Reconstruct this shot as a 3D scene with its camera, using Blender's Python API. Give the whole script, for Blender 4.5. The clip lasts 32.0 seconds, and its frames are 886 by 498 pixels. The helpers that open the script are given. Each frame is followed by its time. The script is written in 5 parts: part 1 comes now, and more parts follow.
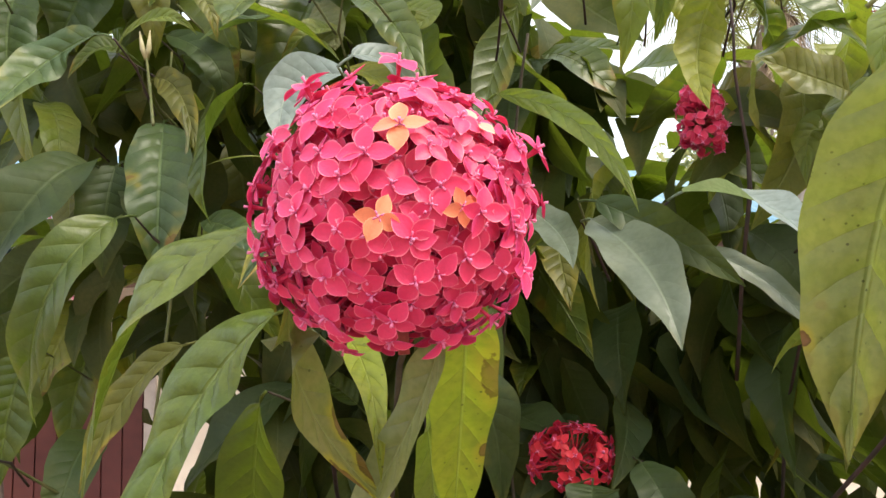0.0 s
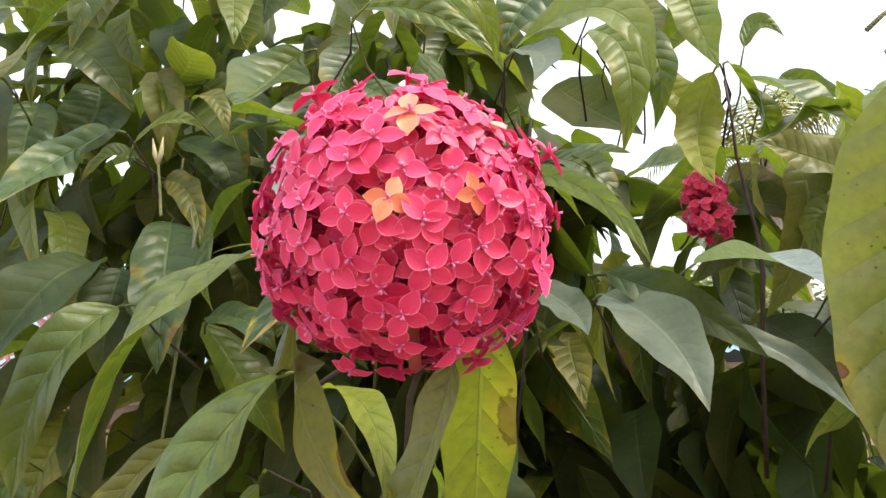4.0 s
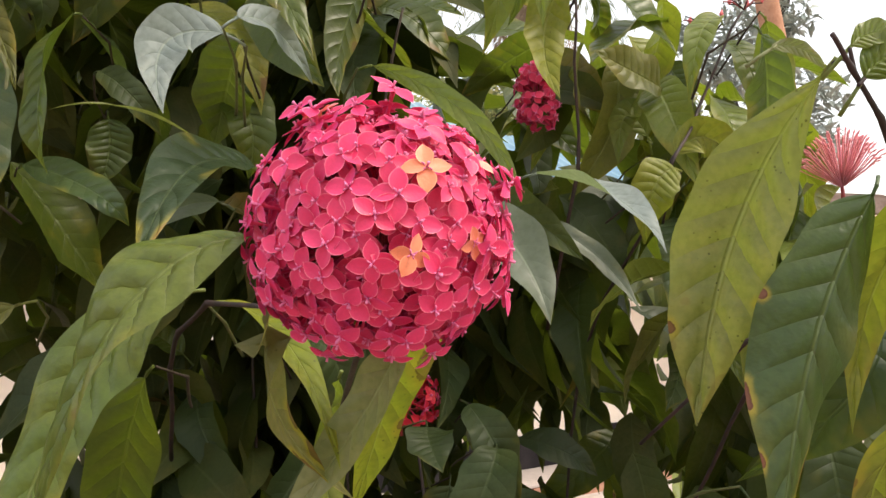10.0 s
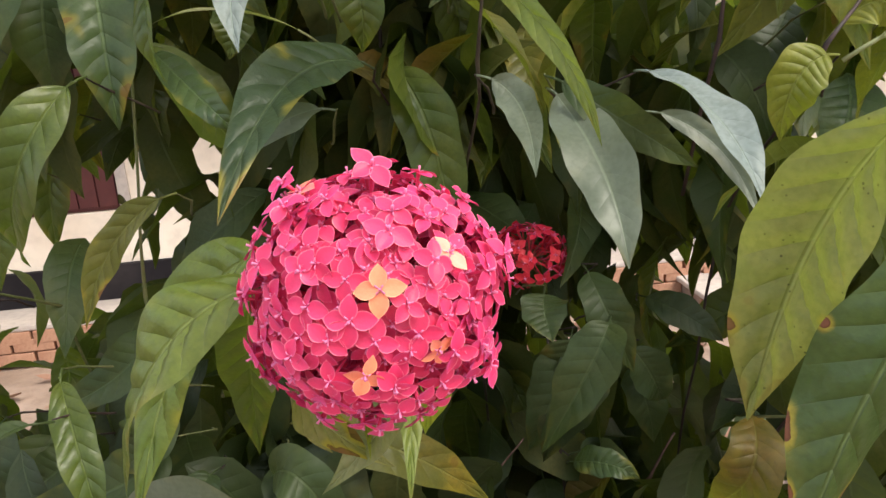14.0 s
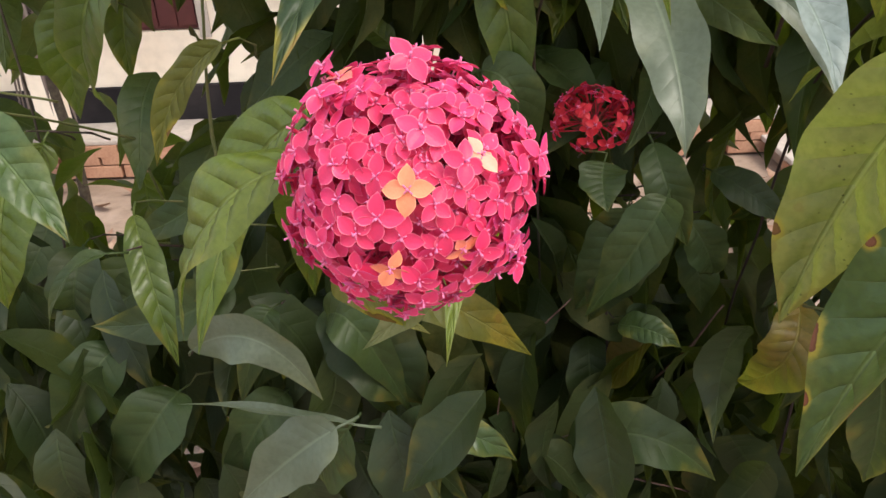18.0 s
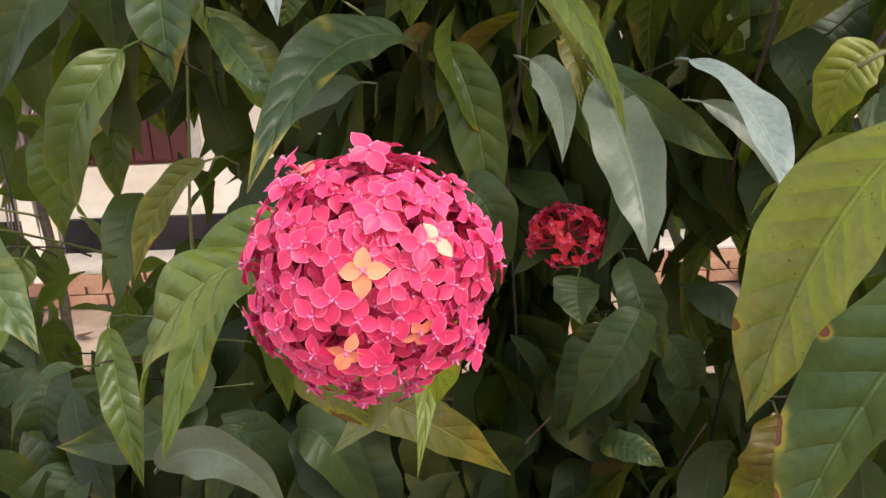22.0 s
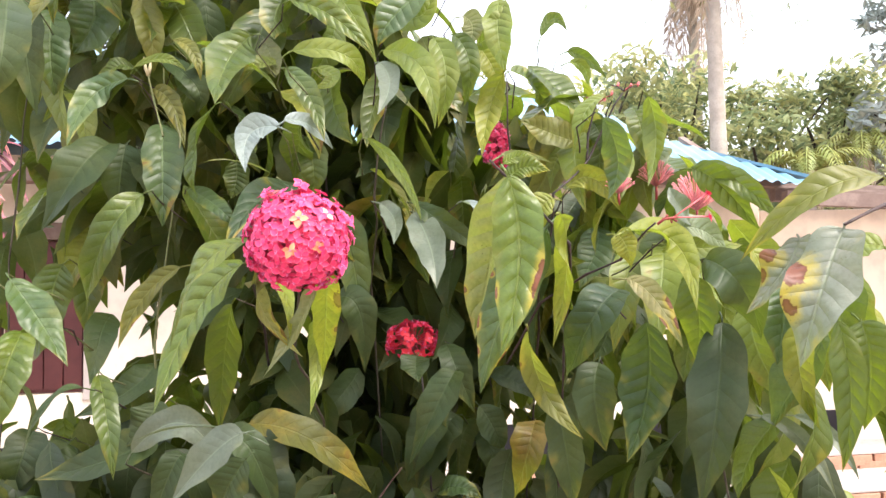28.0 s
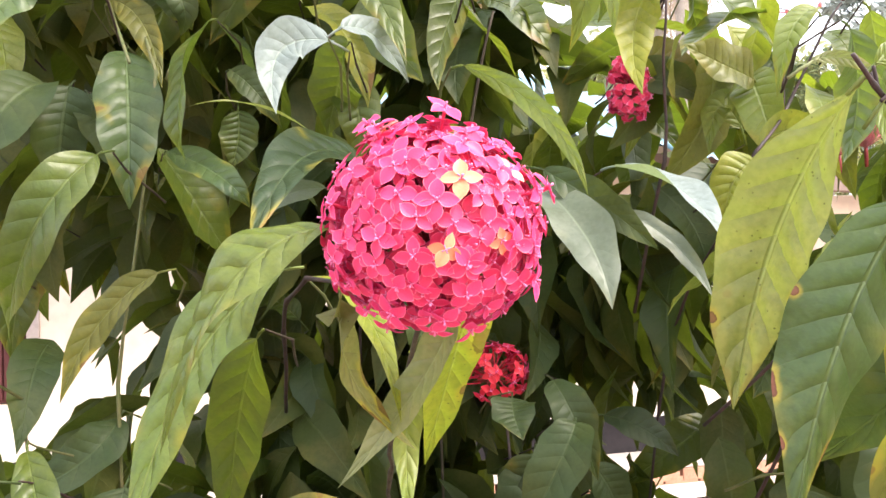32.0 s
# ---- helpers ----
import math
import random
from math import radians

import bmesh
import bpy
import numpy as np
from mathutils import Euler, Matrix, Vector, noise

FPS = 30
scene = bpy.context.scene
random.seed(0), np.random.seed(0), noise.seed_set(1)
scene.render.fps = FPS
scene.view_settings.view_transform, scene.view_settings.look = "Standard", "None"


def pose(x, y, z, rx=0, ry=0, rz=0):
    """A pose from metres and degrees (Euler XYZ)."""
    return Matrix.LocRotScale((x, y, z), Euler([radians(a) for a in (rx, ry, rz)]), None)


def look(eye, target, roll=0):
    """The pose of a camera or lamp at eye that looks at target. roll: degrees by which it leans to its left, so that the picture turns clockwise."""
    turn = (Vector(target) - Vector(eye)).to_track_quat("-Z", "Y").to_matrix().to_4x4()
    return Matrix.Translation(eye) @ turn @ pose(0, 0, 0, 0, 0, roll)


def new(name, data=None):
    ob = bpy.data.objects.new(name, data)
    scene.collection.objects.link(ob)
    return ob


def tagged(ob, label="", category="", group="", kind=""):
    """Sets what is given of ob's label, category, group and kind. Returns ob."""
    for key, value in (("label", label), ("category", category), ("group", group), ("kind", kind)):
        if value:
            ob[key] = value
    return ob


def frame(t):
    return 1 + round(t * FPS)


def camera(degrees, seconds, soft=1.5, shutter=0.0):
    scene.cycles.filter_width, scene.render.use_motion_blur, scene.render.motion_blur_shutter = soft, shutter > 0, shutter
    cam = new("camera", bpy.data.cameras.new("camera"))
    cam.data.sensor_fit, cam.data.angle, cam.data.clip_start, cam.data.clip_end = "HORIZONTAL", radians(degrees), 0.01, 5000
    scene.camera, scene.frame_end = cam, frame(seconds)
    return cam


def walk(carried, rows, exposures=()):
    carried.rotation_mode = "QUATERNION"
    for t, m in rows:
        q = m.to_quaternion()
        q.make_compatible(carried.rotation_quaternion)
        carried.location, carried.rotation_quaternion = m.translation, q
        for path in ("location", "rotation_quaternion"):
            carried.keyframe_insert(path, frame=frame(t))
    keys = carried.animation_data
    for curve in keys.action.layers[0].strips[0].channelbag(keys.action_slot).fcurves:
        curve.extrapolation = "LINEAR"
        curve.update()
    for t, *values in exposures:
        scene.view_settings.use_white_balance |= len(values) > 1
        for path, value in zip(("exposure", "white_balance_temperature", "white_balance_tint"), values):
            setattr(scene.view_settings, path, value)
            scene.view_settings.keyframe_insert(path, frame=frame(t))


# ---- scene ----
cam = camera(61.3, 32.0)
PATH = [
    (0, (0.0383, 0.0174, 1.3126), (-0.1561, 1.9745, 1.6762), -3.42),
    (0.5, (0.0544, 0.0191, 1.3174), (-0.1687, 1.9732, 1.6802), -4.16),
    (1, (0.0519, 0.0076, 1.3166), (-0.1847, 1.9579, 1.6915), -4.28),
    (1.5, (0.0502, 0.0138, 1.3098), (-0.2078, 1.9419, 1.7743), -3.77),
    (2, (0.0414, 0.0253, 1.3016), (-0.2225, 1.9310, 1.8481), -3.07),
    (2.5, (0.0368, 0.0427, 1.2928), (-0.1855, 1.9493, 1.8545), -4.21),
    (3, (0.0355, 0.0448, 1.2851), (-0.1648, 1.9202, 1.9504), -4.79),
    (3.5, (0.0341, 0.0386, 1.2777), (-0.1602, 1.8982, 1.9878), -4.71),
    (5.5, (0.0091, 0.0488, 1.2626), (0.0187, 1.9047, 2.0080), -4.73),
    (6, (-0.0037, 0.0419, 1.2670), (0.1044, 1.9013, 1.9958), -5.61),
    (6.5, (-0.0280, 0.0493, 1.2668), (0.2484, 1.8952, 1.9853), -5.63),
    (7, (-0.0374, 0.0554, 1.2685), (0.3864, 1.8544, 2.0327), -6.05),
    (7.5, (-0.0457, 0.0526, 1.2738), (0.4671, 1.8168, 2.0643), -6.50),
    (8, (-0.0605, 0.0462, 1.2795), (0.5573, 1.8008, 2.0141), -7.03),
    (8.5, (-0.0613, 0.0452, 1.2816), (0.5736, 1.8189, 1.9532), -6.48),
    (9, (-0.0692, 0.0128, 1.3131), (0.5032, 1.8643, 1.8074), -5.16),
    (9.5, (-0.0514, -0.0043, 1.3296), (0.4573, 1.9096, 1.6093), -3.91),
    (10, (-0.0436, -0.0104, 1.3505), (0.3820, 1.9404, 1.4657), -3.49),
    (10.5, (-0.0211, -0.0006, 1.3742), (0.2871, 1.9734, 1.2827), -4.66),
    (11, (-0.0074, 0.0022, 1.3869), (0.2044, 1.9803, 1.1814), -3.85),
    (11.5, (0.0094, 0.0007, 1.4227), (0.0961, 1.9769, 1.1269), -7.39),
    (12, (0.0240, -0.0014, 1.4376), (0.0332, 1.9595, 1.0444), -6.07),
    (12.5, (0.0342, 0.0056, 1.4487), (-0.0275, 1.9484, 0.9779), -5.88),
    (13, (0.0387, 0.0029, 1.4543), (-0.0864, 1.9473, 1.0029), -4.88),
    (13.5, (0.0422, -0.0013, 1.4640), (-0.0825, 1.9344, 0.9766), -4.59),
    (15.5, (0.0580, 0.0063, 1.4761), (-0.1966, 1.8967, 0.8748), -3.35),
    (16, (0.0617, 0.0037, 1.4824), (-0.2001, 1.8733, 0.8220), -2.80),
    (16.5, (0.0571, 0.0118, 1.4829), (-0.2920, 1.8252, 0.7149), -2.91),
    (17, (0.0607, 0.0124, 1.4880), (-0.3218, 1.7933, 0.6621), -3.21),
    (17.5, (0.0612, 0.0109, 1.4913), (-0.2735, 1.7506, 0.5630), -2.69),
    (18, (0.0614, 0.0062, 1.4909), (-0.2787, 1.7495, 0.5715), -2.61),
    (18.5, (0.0531, 0.0106, 1.4877), (-0.2723, 1.7597, 0.5739), -1.93),
    (19, (0.0545, 0.0161, 1.4965), (-0.2760, 1.7924, 0.6388), -2.12),
    (19.5, (0.0581, 0.0382, 1.5016), (-0.2604, 1.8412, 0.6967), -2.15),
    (20, (0.0562, 0.0478, 1.5040), (-0.2775, 1.8397, 0.6807), -2.50),
    (20.5, (0.0610, 0.0514, 1.5046), (-0.2898, 1.8424, 0.6865), -3.61),
    (21, (0.0612, 0.0531, 1.4961), (-0.2649, 1.8479, 0.6759), -2.77),
    (21.5, (0.0595, 0.0441, 1.4967), (-0.3006, 1.8472, 0.7100), -2.95),
    (22, (0.0742, -0.0041, 1.4770), (-0.2434, 1.8781, 0.8801), -2.19),
    (22.5, (0.1027, -0.0859, 1.4528), (-0.2029, 1.8264, 0.9532), -2.54),
    (23, (0.1052, -0.2192, 1.4427), (-0.1135, 1.7358, 1.0820), -2.97),
    (23.5, (0.1435, -0.3086, 1.4284), (-0.0250, 1.6729, 1.2155), -3.09),
    (24, (0.1483, -0.3363, 1.4162), (-0.0892, 1.6465, 1.3059), -3.32),
    (24.5, (0.1670, -0.3724, 1.3885), (-0.0333, 1.6166, 1.3281), -3.44),
    (26.5, (0.1768, -0.4459, 1.3352), (-0.0074, 1.5426, 1.4440), -0.52),
    (27, (0.1690, -0.4565, 1.3355), (-0.0095, 1.5327, 1.4415), -0.31),
    (27.5, (0.1785, -0.4608, 1.3300), (0.0354, 1.5311, 1.4383), -0.45),
    (28, (0.1449, -0.4476, 1.3319), (0.1235, 1.5503, 1.4224), -0.87),
    (28.5, (0.1244, -0.4136, 1.3381), (0.1376, 1.5855, 1.3963), -0.54),
    (29, (0.1015, -0.3683, 1.3402), (0.1369, 1.6308, 1.3891), -0.73),
    (29.5, (0.0256, -0.3095, 1.3523), (0.0974, 1.6888, 1.3902), -0.41),
    (30, (0.0396, -0.2441, 1.3541), (-0.0183, 1.7525, 1.4560), -1.62),
    (30.5, (0.0249, -0.2009, 1.3601), (-0.0531, 1.7967, 1.4204), -0.52),
    (31, (0.0149, -0.1390, 1.3410), (-0.1161, 1.8556, 1.4073), -0.96),
    (31.5, (-0.0201, -0.1036, 1.3540), (-0.0392, 1.8962, 1.3654), -0.75),
    (32, (-0.0164, -0.0703, 1.3545), (0.0748, 1.9266, 1.4157), -1.37),
]
EXPOSURE = [
    (0.0, 1.02, 6650, 4), (3.5, 1.02, 6600, 4), (6.0, 1.25, 6150, 2), (7.0, 1.12, 6250, 0), (7.5, 0.9, 7200, -2), (8.0, 0.62, 8500, -6), (8.5, 0.52, 8800, -8), (9.0, 0.40, 8600, -7),
    (10.0, 0.68, 6900, 9), (11.0, 0.80, 6600, 8), (13.0, 0.84, 6500, 7), (16.0, 0.70, 6450, 6), (20.0, 0.66, 6350, 6), (22.0, 0.78, 6450, 7),
    (22.5, 1.1, 6500, 12), (23.0, 1.66, 6500, 11), (24.0, 1.36, 6500, 12), (26.5, 1.52, 6250, 11), (29.0, 1.70, 6300, 11), (30.0, 1.50, 6350, 11), (31.0, 1.74, 6500, 11),
    (32.0, 1.82, 6450, 11),
]
walk(cam, [(t, look(eye, target, roll)) for t, eye, target, roll in PATH], EXPOSURE)

# ---------------------------------------------------------------- light
SUN_ELEVATION, SUN_TURN = 52.0, 122.0
world = bpy.data.worlds.new("sky")
scene.world = world
world.use_nodes = True
sky = world.node_tree.nodes.new("ShaderNodeTexSky")
sky.sky_type, sky.sun_disc = "NISHITA", False
sky.sun_elevation, sky.sun_rotation = radians(SUN_ELEVATION), radians(SUN_TURN)
sky.dust_density, sky.ozone_density, sky.air_density = 4.0, 0.6, 1.2
backing = world.node_tree.nodes["Background"]
backing.inputs["Strength"].default_value = 0.15
haze = world.node_tree.nodes.new("ShaderNodeMixRGB")
haze.inputs[0].default_value, haze.inputs[2].default_value = 0.55, (8.7, 8.8, 9.3, 1)
world.node_tree.links.new(sky.outputs[0], haze.inputs[1])
world.node_tree.links.new(haze.outputs[0], backing.inputs["Color"])
sun = new("sun", bpy.data.lights.new("sun", "SUN"))
sun.data.energy, sun.data.angle, sun.data.color = 2.0, radians(20), (1.0, 0.92, 0.80)
se, st = radians(SUN_ELEVATION), radians(SUN_TURN)
sun_way = Vector((math.sin(st) * math.cos(se), math.cos(st) * math.cos(se), math.sin(se)))
sun.matrix_world = look(sun_way * 30, (0, 0, 0))


# ---------------------------------------------------------------- materials
class Nodes:
    """A short way to write a node material."""

    def __init__(self, name, rough=0.5, spec=0.4):
        self.mat = bpy.data.materials.new(name)
        self.mat.use_nodes = True
        self.tree = self.mat.node_tree
        self.bsdf = self.tree.nodes["Principled BSDF"]
        self.bsdf.inputs["Roughness"].default_value = rough
        self.bsdf.inputs["Specular IOR Level"].default_value = spec

    def put(self, socket, value):
        if hasattr(value, "is_output"):
            self.tree.links.new(value, socket)
        elif isinstance(value, tuple) and len(value) == 3 and socket.type == "RGBA":
            socket.default_value = (*value, 1)
        else:
            socket.default_value = value

    def add(self, kind, outlet=0, **inlets):
        node = self.tree.nodes.new("ShaderNode" + kind)
        for key, value in inlets.items():
            self.put(node.inputs[key.replace("_", " ")], value)
        return node.outputs[outlet]

    def coords(self, which="Object"):
        return self.tree.nodes.new("ShaderNodeTexCoord").outputs[which]

    def math(self, what, a, b=0.0, clamp=False):
        node = self.tree.nodes.new("ShaderNodeMath")
        node.operation, node.use_clamp = what, clamp
        self.put(node.inputs[0], a)
        self.put(node.inputs[1], b)
        return node.outputs[0]

    def mix(self, fac, a, b, how="MIX"):
        node = self.tree.nodes.new("ShaderNodeMixRGB")
        node.blend_type = how
        self.put(node.inputs[0], fac)
        self.put(node.inputs[1], a)
        self.put(node.inputs[2], b)
        return node.outputs[0]

    def step(self, value, low, high):
        node = self.tree.nodes.new("ShaderNodeMapRange")
        node.interpolation_type = "SMOOTHSTEP"
        self.put(node.inputs[0], value)
        node.inputs[1].default_value, node.inputs[2].default_value = low, high
        return node.outputs[0]

    def noise(self, scale, detail=3.0, vector=None, outlet=0):
        node = self.tree.nodes.new("ShaderNodeTexNoise")
        node.inputs["Scale"].default_value, node.inputs["Detail"].default_value = scale, detail
        self.tree.links.new(vector or self.coords(), node.inputs["Vector"])
        return node.outputs[outlet]

    def bump(self, height, strength=0.3, distance=0.01):
        node = self.tree.nodes.new("ShaderNodeBump")
        node.inputs["Strength"].default_value, node.inputs["Distance"].default_value = strength, distance
        self.tree.links.new(height, node.inputs["Height"])
        self.tree.links.new(node.outputs[0], self.bsdf.inputs["Normal"])
        return node.outputs[0]

    def base(self, colour):
        self.put(self.bsdf.inputs["Base Color"], colour)
        return self.mat


def thin(n, colour, amount, normal=None):
    """Lets part of the light through, as leaves and petals do."""
    through_it = n.tree.nodes.new("ShaderNodeBsdfTranslucent")
    n.put(through_it.inputs["Color"], colour)
    if normal:
        n.tree.links.new(normal, through_it.inputs["Normal"])
    both = n.tree.nodes.new("ShaderNodeMixShader")
    both.inputs[0].default_value = amount
    n.tree.links.new(n.bsdf.outputs[0], both.inputs[1])
    n.tree.links.new(through_it.outputs[0], both.inputs[2])
    n.tree.links.new(both.outputs[0], n.tree.nodes["Material Output"].inputs["Surface"])


def leaf_material(name, colour, aged, vein, yellow, spots, gloss, through_amount=0.36, relief=0.0040, burns=()):
    """A leaf: colour drifting over the blade, paler midrib and side veins, yellowed rim, brown spots."""
    colour, aged = [(c[0] * 1.03, c[1] * 0.92, c[2] * 1.05) for c in (colour, aged)]
    n = Nodes(name, rough=gloss, spec=0.2 if gloss > 0.5 else 0.26 if sum(colour) < 0.11 else 0.42)
    uv = n.tree.nodes.new("ShaderNodeUVMap").outputs[0]
    sep = n.tree.nodes.new("ShaderNodeSeparateXYZ")
    n.tree.links.new(uv, sep.inputs[0])
    across = n.math("MULTIPLY", n.math("ABSOLUTE", n.math("SUBTRACT", sep.outputs[0], 0.5)), 2.0)
    along = sep.outputs[1]
    chance = n.tree.nodes.new("ShaderNodeObjectInfo").outputs["Random"]
    place = n.tree.nodes.new("ShaderNodeVectorMath")
    place.operation = "ADD"
    shift = n.tree.nodes.new("ShaderNodeCombineXYZ")
    n.tree.links.new(n.math("MULTIPLY", chance, 31.0), shift.inputs[0])
    n.tree.links.new(n.coords(), place.inputs[0])
    n.tree.links.new(shift.outputs[0], place.inputs[1])
    where = place.outputs[0]
    big, fine = n.noise(22.0, 4.0, where), n.noise(260.0, 3.0, where)
    bend = n.math("MULTIPLY", n.math("SUBTRACT", n.noise(30.0, 2.0, where), 0.5), 0.35)
    ribs = n.math("ABSOLUTE", n.math("SINE", n.math("ADD", bend, n.math("SUBTRACT", n.math("MULTIPLY", along, 31.0), n.math("MULTIPLY", across, 3.5)))))
    rib_line = n.math("SUBTRACT", 1.0, n.step(ribs, 0.0, 0.22))
    mid_line = n.math("SUBTRACT", 1.0, n.step(across, 0.015, 0.075))
    tone = n.mix(n.step(big, 0.38, 0.66), colour, aged)
    tone = n.mix(n.math("MULTIPLY", n.step(fine, 0.35, 0.70), 0.45), tone, tuple(c * 0.58 for c in colour))
    tone = n.mix(n.math("MULTIPLY", n.math("SUBTRACT", chance, 0.3), 0.45, True), tone, tuple(c * 0.6 for c in aged))
    tone = n.mix(n.math("MULTIPLY", rib_line, min(0.07, relief * 12)), tone, vein)
    tone = n.mix(n.math("MULTIPLY", mid_line, 0.55), tone, vein)
    yellow = n.math("MULTIPLY", yellow, n.math("ADD", 0.3, n.math("MULTIPLY", n.step(chance, 0.35, 0.6), 0.7)))
    edge = n.math("MULTIPLY", n.math("ADD", n.math("MULTIPLY", across, 0.45), n.math("MULTIPLY", n.math("POWER", along, 1.6), 0.62)), n.math("ADD", big, 0.42))
    tone = n.mix(n.math("MULTIPLY", n.step(edge, 0.66, 1.12), yellow), tone, (0.36, 0.31, 0.03))
    scar = n.noise(34.0, 2.0, where, 0)
    burn = n.math("ADD", scar, n.math("MULTIPLY", edge, 0.34))
    rim = n.math("MULTIPLY", n.step(across, 0.35, 0.6), yellow)
    tone = n.mix(n.math("MULTIPLY", n.step(burn, 0.70, 0.94), rim), tone, (0.34, 0.27, 0.03))
    tone = n.mix(n.math("MULTIPLY", n.step(burn, 0.885, 0.905), rim), tone, (0.15, 0.05, 0.022))
    ragged = n.math("MULTIPLY", n.math("SUBTRACT", n.noise(140.0, 4.0, where), 0.5), 1.7)
    for u, v, wide, tall in burns:
        du = n.math("DIVIDE", n.math("SUBTRACT", sep.outputs[0], u), wide)
        dv = n.math("DIVIDE", n.math("SUBTRACT", along, v), tall)
        gone = n.math("ADD", ragged, n.math("SQRT", n.math("ADD", n.math("MULTIPLY", du, du), n.math("MULTIPLY", dv, dv))))
        tone = n.mix(n.math("MULTIPLY", n.math("SUBTRACT", 1.0, n.step(gone, 1.0, 2.2)), 0.75), tone, (0.37, 0.29, 0.03))
        tone = n.mix(n.math("SUBTRACT", 1.0, n.step(gone, 0.92, 1.04)), tone, (0.11, 0.022, 0.014))
        tone = n.mix(n.math("SUBTRACT", 1.0, n.step(gone, 0.45, 0.85)), tone, (0.17, 0.05, 0.032))
    dots = n.tree.nodes.new("ShaderNodeTexVoronoi")
    dots.inputs["Scale"].default_value = 240.0
    n.tree.links.new(where, dots.inputs["Vector"])
    dot = n.math("MULTIPLY", n.math("SUBTRACT", 1.0, n.step(dots.outputs["Distance"], 0.1, 0.2)), n.step(n.noise(60.0, 1.0, where), 0.52, 0.62))
    tone = n.mix(n.math("MULTIPLY", dot, spots), tone, (0.05, 0.035, 0.015))
    swell = n.math("MULTIPLY", n.math("POWER", ribs, 0.6), n.math("SUBTRACT", 1.0, n.math("MULTIPLY", across, across)))
    pucker = n.noise(150.0, 2.0, where)
    height = n.math("SUBTRACT", n.math("ADD", n.math("MULTIPLY", fine, 0.10), n.math("ADD", n.math("MULTIPLY", pucker, 0.18), n.math("MULTIPLY", swell, 0.55))), n.math("MULTIPLY", mid_line, 0.5))
    normal = n.bump(height, 0.6, relief)
    n.put(n.bsdf.inputs["Roughness"], n.math("ADD", gloss - 0.08, n.math("MULTIPLY", big, 0.2)))
    n.base(tone)
    thin(n, n.mix(0.5, tone, (0.30, 0.42, 0.02)), through_amount, normal)
    return n.mat


